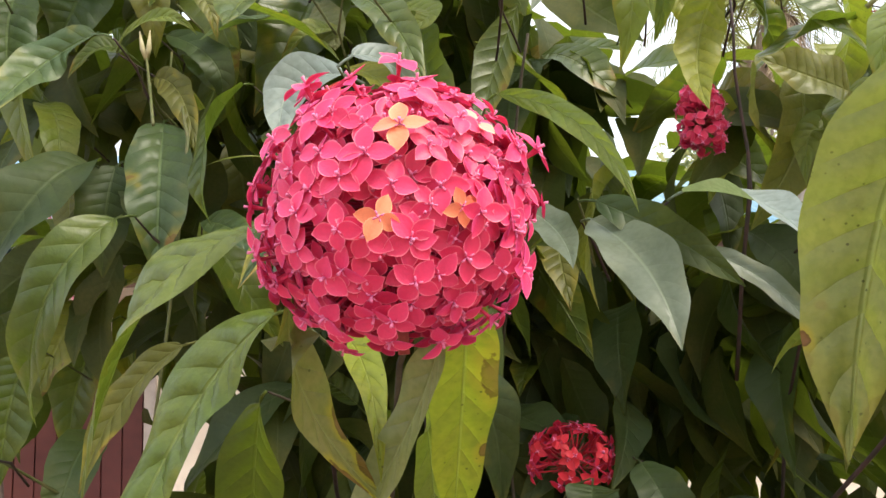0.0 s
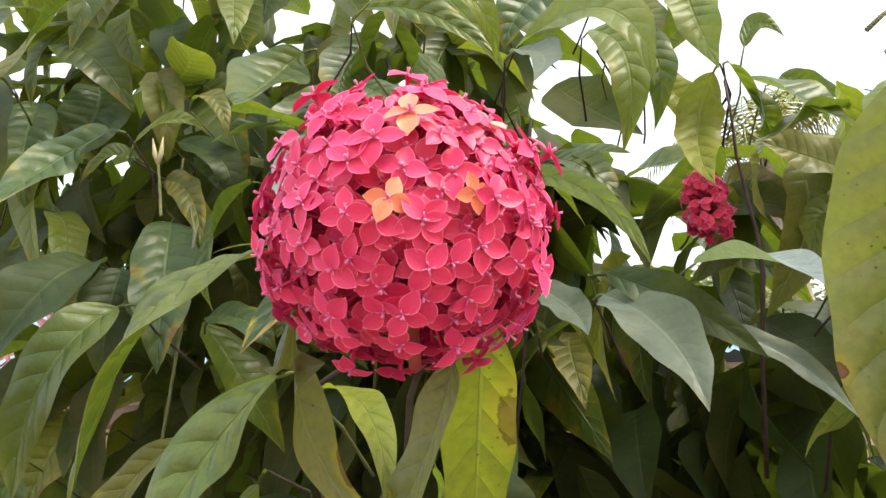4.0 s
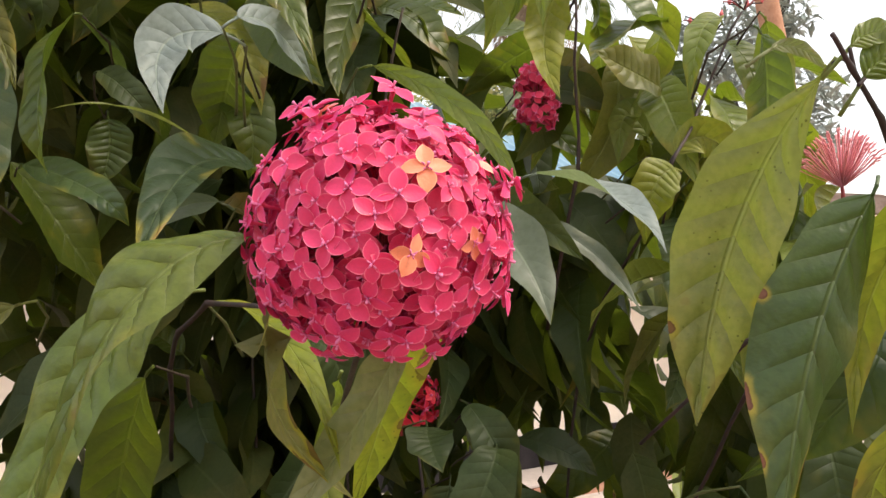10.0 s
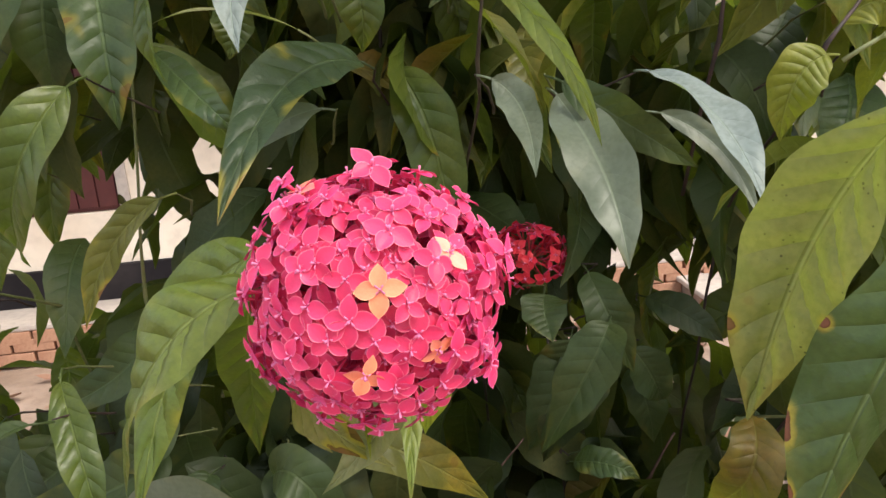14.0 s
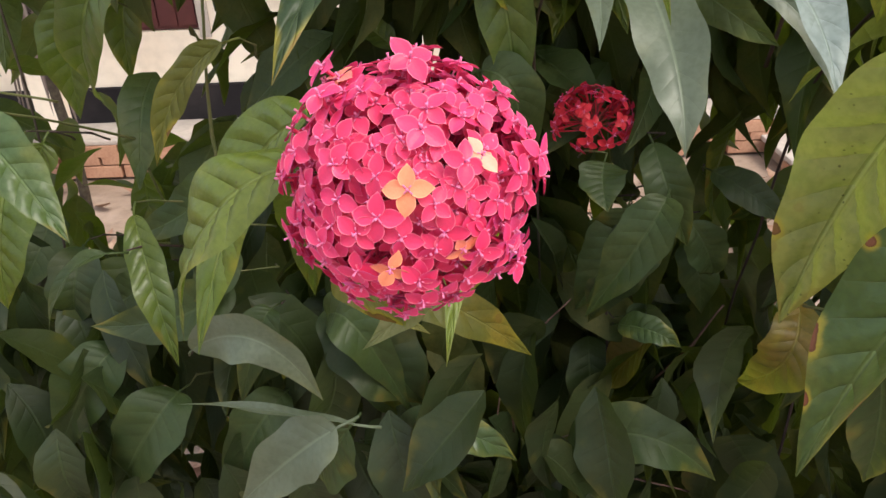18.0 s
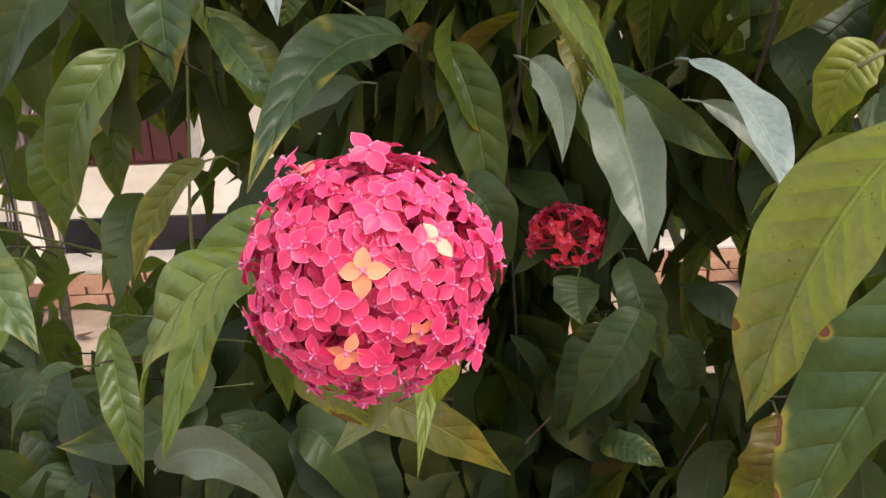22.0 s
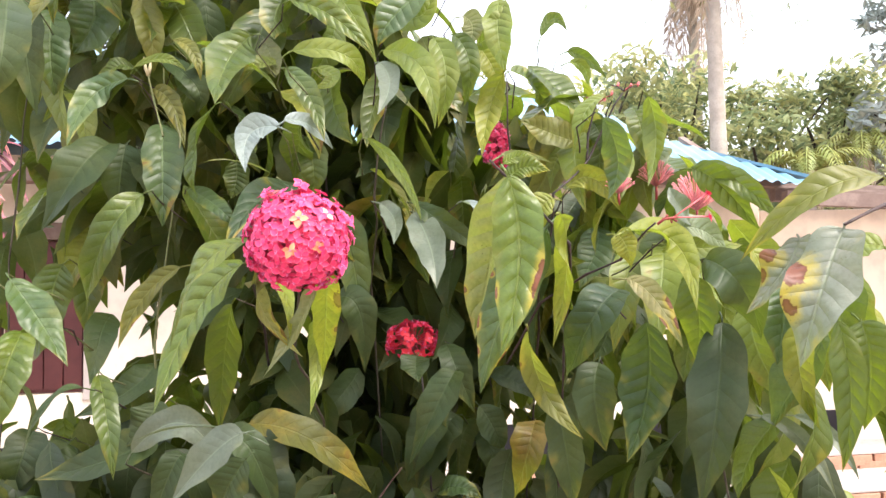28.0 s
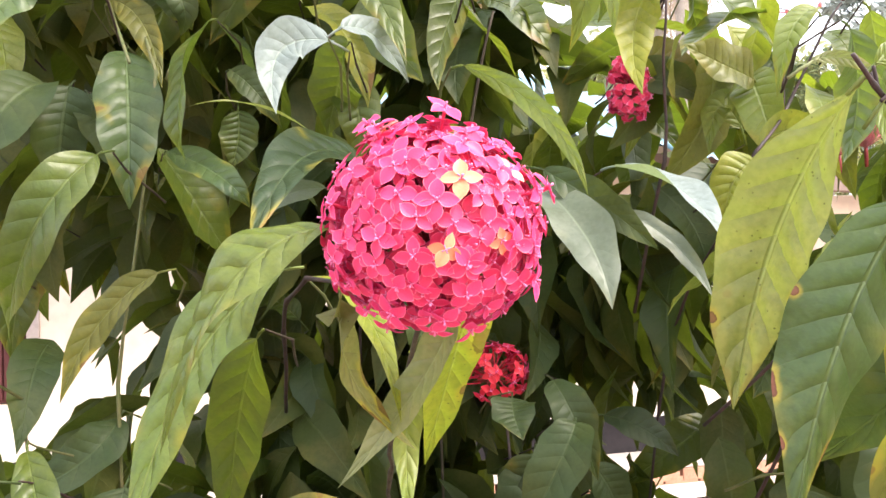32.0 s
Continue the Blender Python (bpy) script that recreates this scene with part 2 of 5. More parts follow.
LEAF = {
    "md": leaf_material("leaf_green", (0.062, 0.105, 0.018), (0.092, 0.13, 0.018), (0.15, 0.19, 0.06), 0.5, 0.4, 0.34),
    "gm": leaf_material("leaf_blue_green", (0.056, 0.108, 0.036), (0.082, 0.135, 0.042), (0.15, 0.21, 0.09), 0.65, 0.3, 0.36),
    # the next three greens are darkened to hold the shade inside the shrub
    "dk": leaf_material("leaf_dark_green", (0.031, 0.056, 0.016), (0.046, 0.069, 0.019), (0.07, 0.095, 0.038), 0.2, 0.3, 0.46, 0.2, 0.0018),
    "in": leaf_material("leaf_inner_shade_green", (0.044, 0.066, 0.016), (0.076, 0.084, 0.020), (0.085, 0.105, 0.034), 0.2, 0.3, 0.55, 0.30, 0.0012),
    "dd": leaf_material("leaf_blackish_shade_green", (0.019, 0.036, 0.012), (0.032, 0.045, 0.014), (0.035, 0.052, 0.018), 0.12, 0.3, 0.46, 0.15, 0.0016),
    "dl": leaf_material("leaf_olive_green", (0.058, 0.098, 0.010), (0.085, 0.115, 0.010), (0.12, 0.155, 0.03), 0.6, 0.5, 0.40),
    # two lighter greens with sunlight on and through the blade in the colour
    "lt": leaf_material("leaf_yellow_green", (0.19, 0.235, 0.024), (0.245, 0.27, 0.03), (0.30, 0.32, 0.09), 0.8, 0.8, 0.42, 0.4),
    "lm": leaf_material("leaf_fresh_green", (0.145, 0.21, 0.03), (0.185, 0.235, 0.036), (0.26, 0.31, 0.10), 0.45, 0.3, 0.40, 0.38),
    "lg": leaf_material("leaf_silver_green", (0.17, 0.23, 0.115), (0.21, 0.26, 0.135), (0.28, 0.33, 0.19), 0.2, 0.2, 0.42),
    "gl": leaf_material("leaf_quilted_green", (0.085, 0.14, 0.018), (0.12, 0.165, 0.020), (0.21, 0.25, 0.07), 1.0, 0.6, 0.35, 0.3, 0.006),
    "gl_burnt": leaf_material("leaf_quilted_scorched_rim", (0.085, 0.14, 0.018), (0.12, 0.165, 0.020), (0.21, 0.25, 0.07), 0.8, 0.5, 0.30, 0.3, 0.005, ((0.02, 0.62, 0.10, 0.09), (0.97, 0.72, 0.05, 0.04))),
    "gb": leaf_material("leaf_deep_green_scorched", (0.026, 0.058, 0.018), (0.040, 0.074, 0.018), (0.08, 0.12, 0.045), 1.1, 0.3, 0.42, 0.25, 0.008),
    "gd": leaf_material("leaf_dark_glossy", (0.030, 0.058, 0.024), (0.040, 0.068, 0.026), (0.08, 0.11, 0.055), 0.5, 0.3, 0.40, 0.25, 0.008),
    # grey in this colour paints the sky's reflection on glossy blades
    "gy": leaf_material("leaf_grey_sheen_green", (0.115, 0.155, 0.095), (0.14, 0.18, 0.11), (0.19, 0.23, 0.15), 0.1, 0.2, 0.40, 0.3, 0.0006),
    "gs": leaf_material("leaf_grey_scorched", (0.17, 0.215, 0.15), (0.22, 0.25, 0.18), (0.28, 0.31, 0.22), 0.6, 0.5, 0.44, 0.3, 0.005, ((0.95, 0.45, 0.22, 0.10), (0.90, 0.68, 0.12, 0.06))),
    # silvery tone for pale undersides and for sky sheen painted on glossy tops
    "wh": leaf_material("leaf_silvery_underside_sheen", (0.20, 0.27, 0.225), (0.235, 0.305, 0.25), (0.30, 0.36, 0.30), 0.1, 0.2, 0.46, 0.3, 0.0018),
    "pl": leaf_material("leaf_pale_underside", (0.20, 0.235, 0.09), (0.24, 0.26, 0.11), (0.31, 0.33, 0.16), 0.35, 0.3, 0.50),
    "pb": leaf_material("leaf_pale_scorched", (0.18, 0.195, 0.055), (0.23, 0.22, 0.08), (0.29, 0.30, 0.13), 1.0, 0.9, 0.5, burns=((0.04, 0.62, 0.16, 0.06), (0.08, 0.80, 0.22, 0.06), (0.96, 0.74, 0.14, 0.07))),
    "ol": leaf_material("leaf_olive", (0.125, 0.145, 0.024), (0.165, 0.17, 0.030), (0.23, 0.24, 0.07), 0.9, 0.6, 0.45),
    "yp": leaf_material("leaf_pale_yellow_green", (0.20, 0.245, 0.06), (0.25, 0.285, 0.07), (0.31, 0.34, 0.13), 0.5, 1.0, 0.45, 0.33, 0.006, ((0.985, 0.78, 0.07, 0.016), (0.015, 0.66, 0.07, 0.018))),
    "yg": leaf_material("leaf_lime", (0.20, 0.265, 0.022), (0.26, 0.30, 0.026), (0.31, 0.34, 0.08), 1.1, 0.9, 0.42, 0.42),
    "yg_burnt": leaf_material("leaf_lime_scorched", (0.20, 0.265, 0.022), (0.26, 0.30, 0.026), (0.31, 0.34, 0.08), 0.5, 0.9, 0.42, 0.42, burns=((0.03, 0.33, 0.22, 0.085), (0.05, 0.62, 0.11, 0.025))),
    "gs_rim": leaf_material("leaf_deep_green_yellow_rim", (0.040, 0.082, 0.020), (0.058, 0.10, 0.022), (0.12, 0.16, 0.06), 0.8, 0.3, 0.36, 0.28, 0.006, ((0.985, 0.40, 0.04, 0.013), (0.995, 0.66, 0.05, 0.03), (0.985, 0.80, 0.06, 0.02), (0.01, 0.80, 0.05, 0.05))),
    "yo": leaf_material("leaf_yellow_olive", (0.115, 0.13, 0.022), (0.22, 0.18, 0.022), (0.26, 0.25, 0.07), 1.2, 0.6, 0.42),
    "br": leaf_material("leaf_withering", (0.105, 0.092, 0.016), (0.17, 0.105, 0.018), (0.20, 0.165, 0.04), 1.2, 0.7, 0.45),
}


def petal_material(name, colour, rim, deep):
    n = Nodes(name, rough=0.42, spec=0.35)
    uv = n.tree.nodes.new("ShaderNodeUVMap").outputs[0]
    sep = n.tree.nodes.new("ShaderNodeSeparateXYZ")
    n.tree.links.new(uv, sep.inputs[0])
    across = n.math("MULTIPLY", n.math("ABSOLUTE", n.math("SUBTRACT", sep.outputs[0], 0.5)), 2.0)
    grain = n.noise(700.0, 3.0)
    chance = n.tree.nodes.new("ShaderNodeObjectInfo").outputs["Random"]
    tone = n.mix(n.math("MULTIPLY", chance, 0.5), colour, deep)
    tone = n.mix(n.math("MULTIPLY", n.step(grain, 0.4, 0.7), 0.35), tone, tuple(c * 0.8 for c in colour))
    far = n.math("MAXIMUM", across, n.step(sep.outputs[1], 0.6, 1.02))
    tone = n.mix(n.math("MULTIPLY", n.step(far, 0.82, 0.98), 0.62), tone, rim)
    tone = n.mix(n.math("LESS_THAN", sep.outputs[1], -0.5), tone, (0.80, 0.22, 0.40))
    n.put(n.bsdf.inputs["Sheen Weight"], 0.30)
    n.put(n.bsdf.inputs["Sheen Tint"], (0.62, 0.24, 1.0))
    normal = n.bump(n.math("ADD", grain, n.math("MULTIPLY", across, 0.6)), 0.25, 0.0006)
    n.base(tone)
    thin(n, tone, 0.16, normal)
    return n.mat


PETAL = petal_material("petal_pink", (0.74, 0.044, 0.145), (0.88, 0.26, 0.36), (0.64, 0.020, 0.070))
PETAL_RED = petal_material("petal_red", (0.64, 0.020, 0.038), (0.72, 0.07, 0.08), (0.48, 0.010, 0.020))
PETAL_CORAL = petal_material("petal_coral", (0.72, 0.075, 0.085), (0.85, 0.25, 0.22), (0.62, 0.04, 0.06))
BUD_PINK = petal_material("bud_pink", (0.84, 0.23, 0.26), (0.90, 0.42, 0.40), (0.74, 0.14, 0.17))
PETAL_ORANGE = petal_material("petal_orange", (0.85, 0.28, 0.14), (0.90, 0.42, 0.26), (0.82, 0.22, 0.11))
PETAL_PALE = petal_material("petal_cream", (0.85, 0.36, 0.25), (0.92, 0.55, 0.36), (0.83, 0.36, 0.20))


def plain(name, colour, second, scale, rough=0.6, relief=0.3, depth=0.004, spec=0.3):
    """Two colours mixed by a coarse and a fine noise, with relief."""
    n = Nodes(name, rough, spec)
    coarse, fine = n.noise(scale, 5.0), n.noise(scale * 9.0, 4.0)
    tone = n.mix(n.step(coarse, 0.35, 0.68), colour, second)
    tone = n.mix(n.math("MULTIPLY", n.step(fine, 0.4, 0.75), 0.4), tone, tuple(c * 0.7 for c in colour))
    n.bump(n.math("ADD", n.math("MULTIPLY", coarse, 0.5), n.math("MULTIPLY", fine, 0.5)), relief, depth)
    return n.base(tone)


BARK = plain("bark", (0.036, 0.026, 0.018), (0.070, 0.056, 0.038), 60.0, 0.75, 0.6, 0.002)
GREEN_STEM = plain("green_stem", (0.085, 0.10, 0.035), (0.13, 0.12, 0.05), 90.0, 0.55, 0.3, 0.001)
BOUGH = plain("brown_bough", (0.085, 0.045, 0.035), (0.15, 0.09, 0.07), 70.0, 0.7, 0.5, 0.002)
DARK_STEM = plain("dark_stem", (0.030, 0.022, 0.020), (0.055, 0.030, 0.028), 90.0, 0.6, 0.3, 0.001)
RED_STEM = plain("red_stem", (0.22, 0.03, 0.035), (0.32, 0.06, 0.05), 120.0, 0.5, 0.2, 0.001)
TIP = plain("bud_sheath", (0.42, 0.36, 0.20), (0.50, 0.44, 0.28), 160.0, 0.55, 0.3, 0.001)
LITTER = plain("dry_litter", (0.24, 0.12, 0.08), (0.36, 0.25, 0.18), 9.0, 0.8, 0.3, 0.003)
EARTH = plain("earth", (0.26, 0.185, 0.14), (0.38, 0.28, 0.225), 2.2, 0.9, 0.7, 0.03)
WALL = plain("lime_plaster", (0.74, 0.625, 0.51), (0.80, 0.70, 0.59), 1.4, 0.85, 0.25, 0.006)
PLINTH = plain("black_plinth_paint", (0.016, 0.014, 0.016), (0.032, 0.027, 0.028), 2.5, 0.7, 0.3, 0.004, 0.08)
LEDGE = plain("worn_cement", (0.42, 0.36, 0.33), (0.54, 0.47, 0.42), 3.0, 0.85, 0.4, 0.006)
BRICK = plain("brick", (0.34, 0.17, 0.11), (0.42, 0.23, 0.15), 7.0, 0.85, 0.5, 0.006)
SHUTTER = plain("maroon_paint", (0.085, 0.022, 0.022), (0.12, 0.035, 0.030), 2.0, 0.5, 0.2, 0.003)
TIMBER = plain("weathered_timber", (0.17, 0.115, 0.095), (0.26, 0.19, 0.16), 5.0, 0.8, 0.5, 0.004)
ROOF = plain("faded_blue_sheet", (0.10, 0.215, 0.30), (0.20, 0.31, 0.38), 1.1, 0.45, 0.25, 0.004, 0.5)
PALM_BARK = plain("palm_bark", (0.30, 0.26, 0.22), (0.40, 0.35, 0.30), 4.0, 0.85, 0.7, 0.02)
RED_TRUNK = plain("peeled_trunk", (0.36, 0.17, 0.10), (0.46, 0.25, 0.16), 4.0, 0.85, 0.6, 0.02)
FROND = plain("palm_frond", (0.17, 0.21, 0.05), (0.26, 0.26, 0.06), 1.5, 0.5, 0.3, 0.01)
DRY_FROND = plain("dry_palm_frond", (0.26, 0.19, 0.13), (0.34, 0.26, 0.19), 1.5, 0.7, 0.3, 0.01)
# grey foliage paled in its base colour to carry the distance haze
FAR_MID = plain("far_hazed_grey_foliage", (0.32, 0.36, 0.33), (0.40, 0.44, 0.40), 0.5, 0.55, 0.3, 0.02)
FAR_DARK = plain("far_dark_foliage", (0.035, 0.055, 0.03), (0.06, 0.08, 0.04), 0.5, 0.55, 0.3, 0.02)
STRAP = plain("strap_leaf", (0.14, 0.20, 0.10), (0.19, 0.24, 0.13), 6.0, 0.42, 0.2, 0.002)
PURPLE = plain("purple_leaf", (0.14, 0.035, 0.05), (0.28, 0.10, 0.11), 12.0, 0.45, 0.2, 0.002)
PINK_LEAF = plain("pink_leaf", (0.42, 0.15, 0.14), (0.52, 0.28, 0.24), 12.0, 0.45, 0.2, 0.002)
# far crowns: haze and glare are mixed into these pale yellow greens
thin_leaf = Nodes("far_foliage_hazed_bright", 0.55, 0.3)
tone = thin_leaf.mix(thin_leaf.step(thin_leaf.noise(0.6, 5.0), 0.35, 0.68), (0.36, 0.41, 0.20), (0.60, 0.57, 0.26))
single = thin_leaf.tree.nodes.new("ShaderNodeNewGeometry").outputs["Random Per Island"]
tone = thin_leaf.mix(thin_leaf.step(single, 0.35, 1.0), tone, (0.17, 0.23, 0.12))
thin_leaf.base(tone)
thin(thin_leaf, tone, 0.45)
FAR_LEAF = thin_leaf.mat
DRY_STRAP = plain("dry_strap", (0.10, 0.07, 0.06), (0.17, 0.13, 0.11), 8.0, 0.75, 0.3, 0.003)


# ---------------------------------------------------------------- mesh helpers
def mesh_object(name, verts, faces, material, parent=None, uvs=None, smooth=True, at=(0, 0, 0)):
    data = bpy.data.meshes.new(name)
    data.from_pydata([tuple(v) for v in verts], [], faces)
    if uvs:
        layer = data.uv_layers.new(name="UVMap")
        for loop in data.loops:
            layer.data[loop.index].uv = uvs[loop.vertex_index]
    if smooth:
        data.polygons.foreach_set("use_smooth", [True] * len(data.polygons))
    data.materials.append(material)
    data.update()
    ob = new(name, data)
    ob.location = at
    ob.parent = parent
    return ob


def part(name, bm, material, parent=None, label="", at=(0, 0, 0)):
    data = bpy.data.meshes.new(name)
    bm.to_mesh(data)
    bm.free()
    data.materials.append(material)
    ob = new(name, data)
    ob.location, ob.parent = at, parent
    return tagged(ob, label)


def root(name, at, label, category, group="", kind=""):
    ob = new(name)
    ob.location, ob.empty_display_size = at, 0.05
    return tagged(ob, label, category, group, kind)


def box(bm, x0, x1, y0, y1, z0, z1, bevel=0.0):
    made = bmesh.ops.create_cube(bm, size=1.0)["verts"]
    for v in made:
        v.co = Vector(((x0 + x1) / 2 + v.co.x * (x1 - x0), (y0 + y1) / 2 + v.co.y * (y1 - y0), (z0 + z1) / 2 + v.co.z * (z1 - z0)))
    if bevel:
        edges = list({e for v in made for e in v.link_edges})
        bmesh.ops.bevel(bm, geom=edges, offset=bevel, segments=2, affect="EDGES", profile=0.6)
    return bm


def boxed(name, size, material, parent=None, label="", bevel=0.006):
    return part(name, box(bmesh.new(), *size, bevel), material, parent, label)


def tube_data(points, radii, sides=8, verts=None, faces=None):
    """A tapered tube along points, closed at both ends."""
    verts, faces = verts if verts is not None else [], faces if faces is not None else []
    points = [Vector(p) for p in points]
    start, side = len(verts), None
    for i, p in enumerate(points):
        way = (points[min(i + 1, len(points) - 1)] - points[max(i - 1, 0)]).normalized()
        side = (side - way * side.dot(way)).normalized() if side else way.orthogonal().normalized()
        other = way.cross(side)
        for k in range(sides):
            a = 2 * math.pi * k / sides
            verts.append(p + (side * math.cos(a) + other * math.sin(a)) * radii[i])
    for i in range(len(points) - 1):
        for k in range(sides):
            a, b = start + i * sides + k, start + i * sides + (k + 1) % sides
            faces.append((a, b, b + sides, a + sides))
    faces.append(tuple(range(start + sides - 1, start - 1, -1)))
    faces.append(tuple(range(start + (len(points) - 1) * sides, start + len(points) * sides)))
    return verts, faces


def bowed(a, c, b, steps, wobble=0.0, seed=0):
    """Points on a curve from a over c (half way) to b."""
    a, b, c = Vector(a), Vector(b), Vector(c)
    ctrl = 2 * c - (a + b) / 2
    out = []
    for i in range(steps + 1):
        s = i / steps
        p = a * (1 - s) ** 2 + ctrl * 2 * s * (1 - s) + b * s * s
        if wobble and 0 < i < steps:
            p = p + noise.noise_vector(p * 30 + Vector((seed, 0, 0))) * wobble
        out.append(p)
    return out


# ---------------------------------------------------------------- the shrub
SHRUB_AT = Vector((0.0, 0.75, 0.0))
shrub = root("ixora_shrub", SHRUB_AT, "tall ixora shrub with drooping green leaves and pink flower heads", "shrub")
VIEW_SIDE = Vector((0.06, -0.35, 1.40))
made_leaves = []


def blade(length, width, spine, face, rows, cols, fold, ribs, wave, seed, neck=0.60):
    """Vertices of a drooping, folded and quilted leaf blade along a spine of rows + 1 points."""
    verts, uvs, faces = [], [], []
    half = cols // 2
    widest = neck / (neck + 0.97)
    full = 1.0 / (widest ** neck * (1.0 - widest) ** 0.97)
    for i, p in enumerate(spine):
        s = i / rows
        way = (spine[min(i + 1, rows)] - spine[max(i - 1, 0)]).normalized()
        up = (face - way * face.dot(way)).normalized()
        side = way.cross(up)
        q = max(0.0, (s - 0.035) / 0.965)
        shape = 0.97 * full * q ** neck * (1.0 - q) ** 0.97 * (1.0 - 0.25 * max(0.0, q - 0.75) / 0.25)
        shape = max(shape, 0.035 if s < 0.1 else 0.012)
        for k in range(cols + 1):
            u = (k - half) / half
            reach = shape * width / 2
            lift = abs(u) * reach * fold
            quilt = ribs * width * abs(math.sin(31.0 * s - 3.5 * abs(u))) ** 0.6 * math.sin(math.pi * min(abs(u) * 1.05, 1.0)) * min(1.0, shape * 1.3)
            curl = wave * width * u * u * math.sin(seed * 7.1 + s * 11.0 + (2.0 if u > 0 else 0.0)) * shape
            wide = 1.0 + 0.05 * math.sin(seed * 3.7 + s * 23.0 + 1.7 * (u > 0))
            verts.append(p + side * (u * reach * wide) + up * (lift + quilt + curl))
            uvs.append((0.5 + u / 2, s))
    n = cols + 1
    for i in range(rows):
        for k in range(cols):
            a = i * n + k
            faces.append((a, a + 1, a + n + 1, a + n))
    return verts, uvs, faces


QUILT = {"gl": 0.066, "gm": 0.046, "gy": 0.007, "wh": 0.012, "lg": 0.010, "gd": 0.020, "dk": 0.018, "dd": 0.018, "yo": 0.014, "yg": 0.010, "pb": 0.010, "pl": 0.010, "lm": 0.020, "gs": 0.008}


def leaf(base, middle, tip, width, turn=0.0, kind="md", face=None, fold=0.34, ribs=None, wave=0.10, neck=0.60):
    ribs = QUILT.get(kind, 0.034) if ribs is None else ribs
    base, middle, tip = Vector(base), Vector(middle), Vector(tip)
    seed = len(made_leaves)
    rows, cols = 60, 8
    spine = [p - base for p in bowed(base, middle, tip, rows)]
    face = Vector(face) if face else Matrix.Rotation(radians(turn), 3, (tip - base).normalized()) @ ((VIEW_SIDE - middle).normalized() + Vector((0, 0, 0.45))).normalized()
    verts, uvs, faces = blade((tip - base).length, width, spine, face, rows, cols, fold, ribs, wave, seed, neck)
    start = (spine[3] - spine[0]).normalized()
    foot = start * -0.011 + Vector((0, 0.007, -0.004))
    a = len(verts)
    tube_data([foot, foot * 0.45 + start * 0.001, start * 0.006], [0.0011, 0.0010, 0.0009], 6, verts, faces)
    uvs += [(0.5, 0.02)] * (len(verts) - a)
    ob = mesh_object("leaf", verts, faces, LEAF[kind], shrub, uvs, at=base - SHRUB_AT)
    made_leaves.append(base + foot)
    return ob


def stem(name, points, thick, thin_end, material, parent=None, origin=SHRUB_AT, wobble=0.010):
    """A woody shoot through points, with swollen nodes."""
    fine = []
    for i in range(len(points) - 1):
        a, b = Vector(points[i]), Vector(points[i + 1])
        for k in range(5):
            p = a.lerp(b, k / 5)
            fine.append(p + noise.noise_vector(p * 9.0) * wobble)
    fine.append(Vector(points[-1]))
    count = len(fine)
    thick, thin_end = thick * 0.72, thin_end * 0.85
    radii = [thick + (thin_end - thick) * i / (count - 1) for i in range(count)]
    radii = [r * (1.35 if i % 5 == 0 and 0 < i < count - 1 else 1.0) for i, r in enumerate(radii)]
    verts, faces = tube_data([p - origin for p in fine], radii, 8)
    return mesh_object(name, verts, faces, material, parent)


# -- leaves: base, middle, tip, width, turn, kind --
leaf((-0.1663, 0.8226, 1.8104), (-0.1783, 0.7628, 1.7126), (-0.2313, 0.7579, 1.6105), 0.091, 0, "md")
leaf((-0.3177, 0.7047, 1.6424), (-0.2758, 0.6787, 1.6083), (-0.2515, 0.6597, 1.5385), 0.032, 20, "ol")
leaf((-0.3493, 0.7161, 1.6765), (-0.3735, 0.6945, 1.6749), (-0.4032, 0.6925, 1.6441), 0.026, 20, "md")
leaf((-0.5028, 0.6711, 1.7902), (-0.4905, 0.6551, 1.7003), (-0.4808, 0.6710, 1.5955), 0.058, 10, "dk")
leaf((-0.4862, 0.6015, 1.7640), (-0.4311, 0.5029, 1.6523), (-0.4581, 0.5238, 1.5822), 0.064, 0, "dk")
leaf((-0.4802, 0.7831, 1.6544), (-0.5067, 0.7622, 1.6157), (-0.5168, 0.7376, 1.5348), 0.061, 20, "dk")
leaf((-0.5865, 0.8811, 1.7390), (-0.5879, 0.8750, 1.6820), (-0.5924, 0.8714, 1.6387), 0.045, 0, "lt")
leaf((-0.3837, 0.7099, 1.5579), (-0.4021, 0.6516, 1.5123), (-0.4609, 0.6490, 1.4166), 0.075, 15, "dk")
leaf((-0.3713, 0.7337, 1.5634), (-0.3753, 0.7224, 1.5081), (-0.3837, 0.7333, 1.4419), 0.060, 0, "dk")
leaf((-0.3593, 0.7456, 1.5575), (-0.3301, 0.7323, 1.5097), (-0.3079, 0.7374, 1.4569), 0.055, 0, "dk")
leaf((-0.071, 0.510, 1.536), (-0.112, 0.508, 1.528), (-0.112, 0.484, 1.474), 0.038, 0, "wh")
leaf((-0.066, 0.489, 1.540), (-0.038, 0.519, 1.541), (-0.013, 0.562, 1.515), 0.024, 5, "wh")
leaf((-0.2050, 0.6675, 1.6098), (-0.2149, 0.5977, 1.5239), (-0.2119, 0.6013, 1.4560), 0.044, 62, "md")
leaf((-0.1038, 0.6355, 1.4877), (-0.1573, 0.5972, 1.5080), (-0.2102, 0.5801, 1.5000), 0.009, 60, "pl")
leaf((-0.1975, 0.7419, 1.5366), (-0.1972, 0.7418, 1.5028), (-0.2062, 0.7405, 1.4707), 0.042, 0, "md")
leaf((-0.0845, 0.7215, 1.5678), (-0.0640, 0.6899, 1.5164), (-0.0698, 0.7091, 1.4675), 0.048, 0, "md")
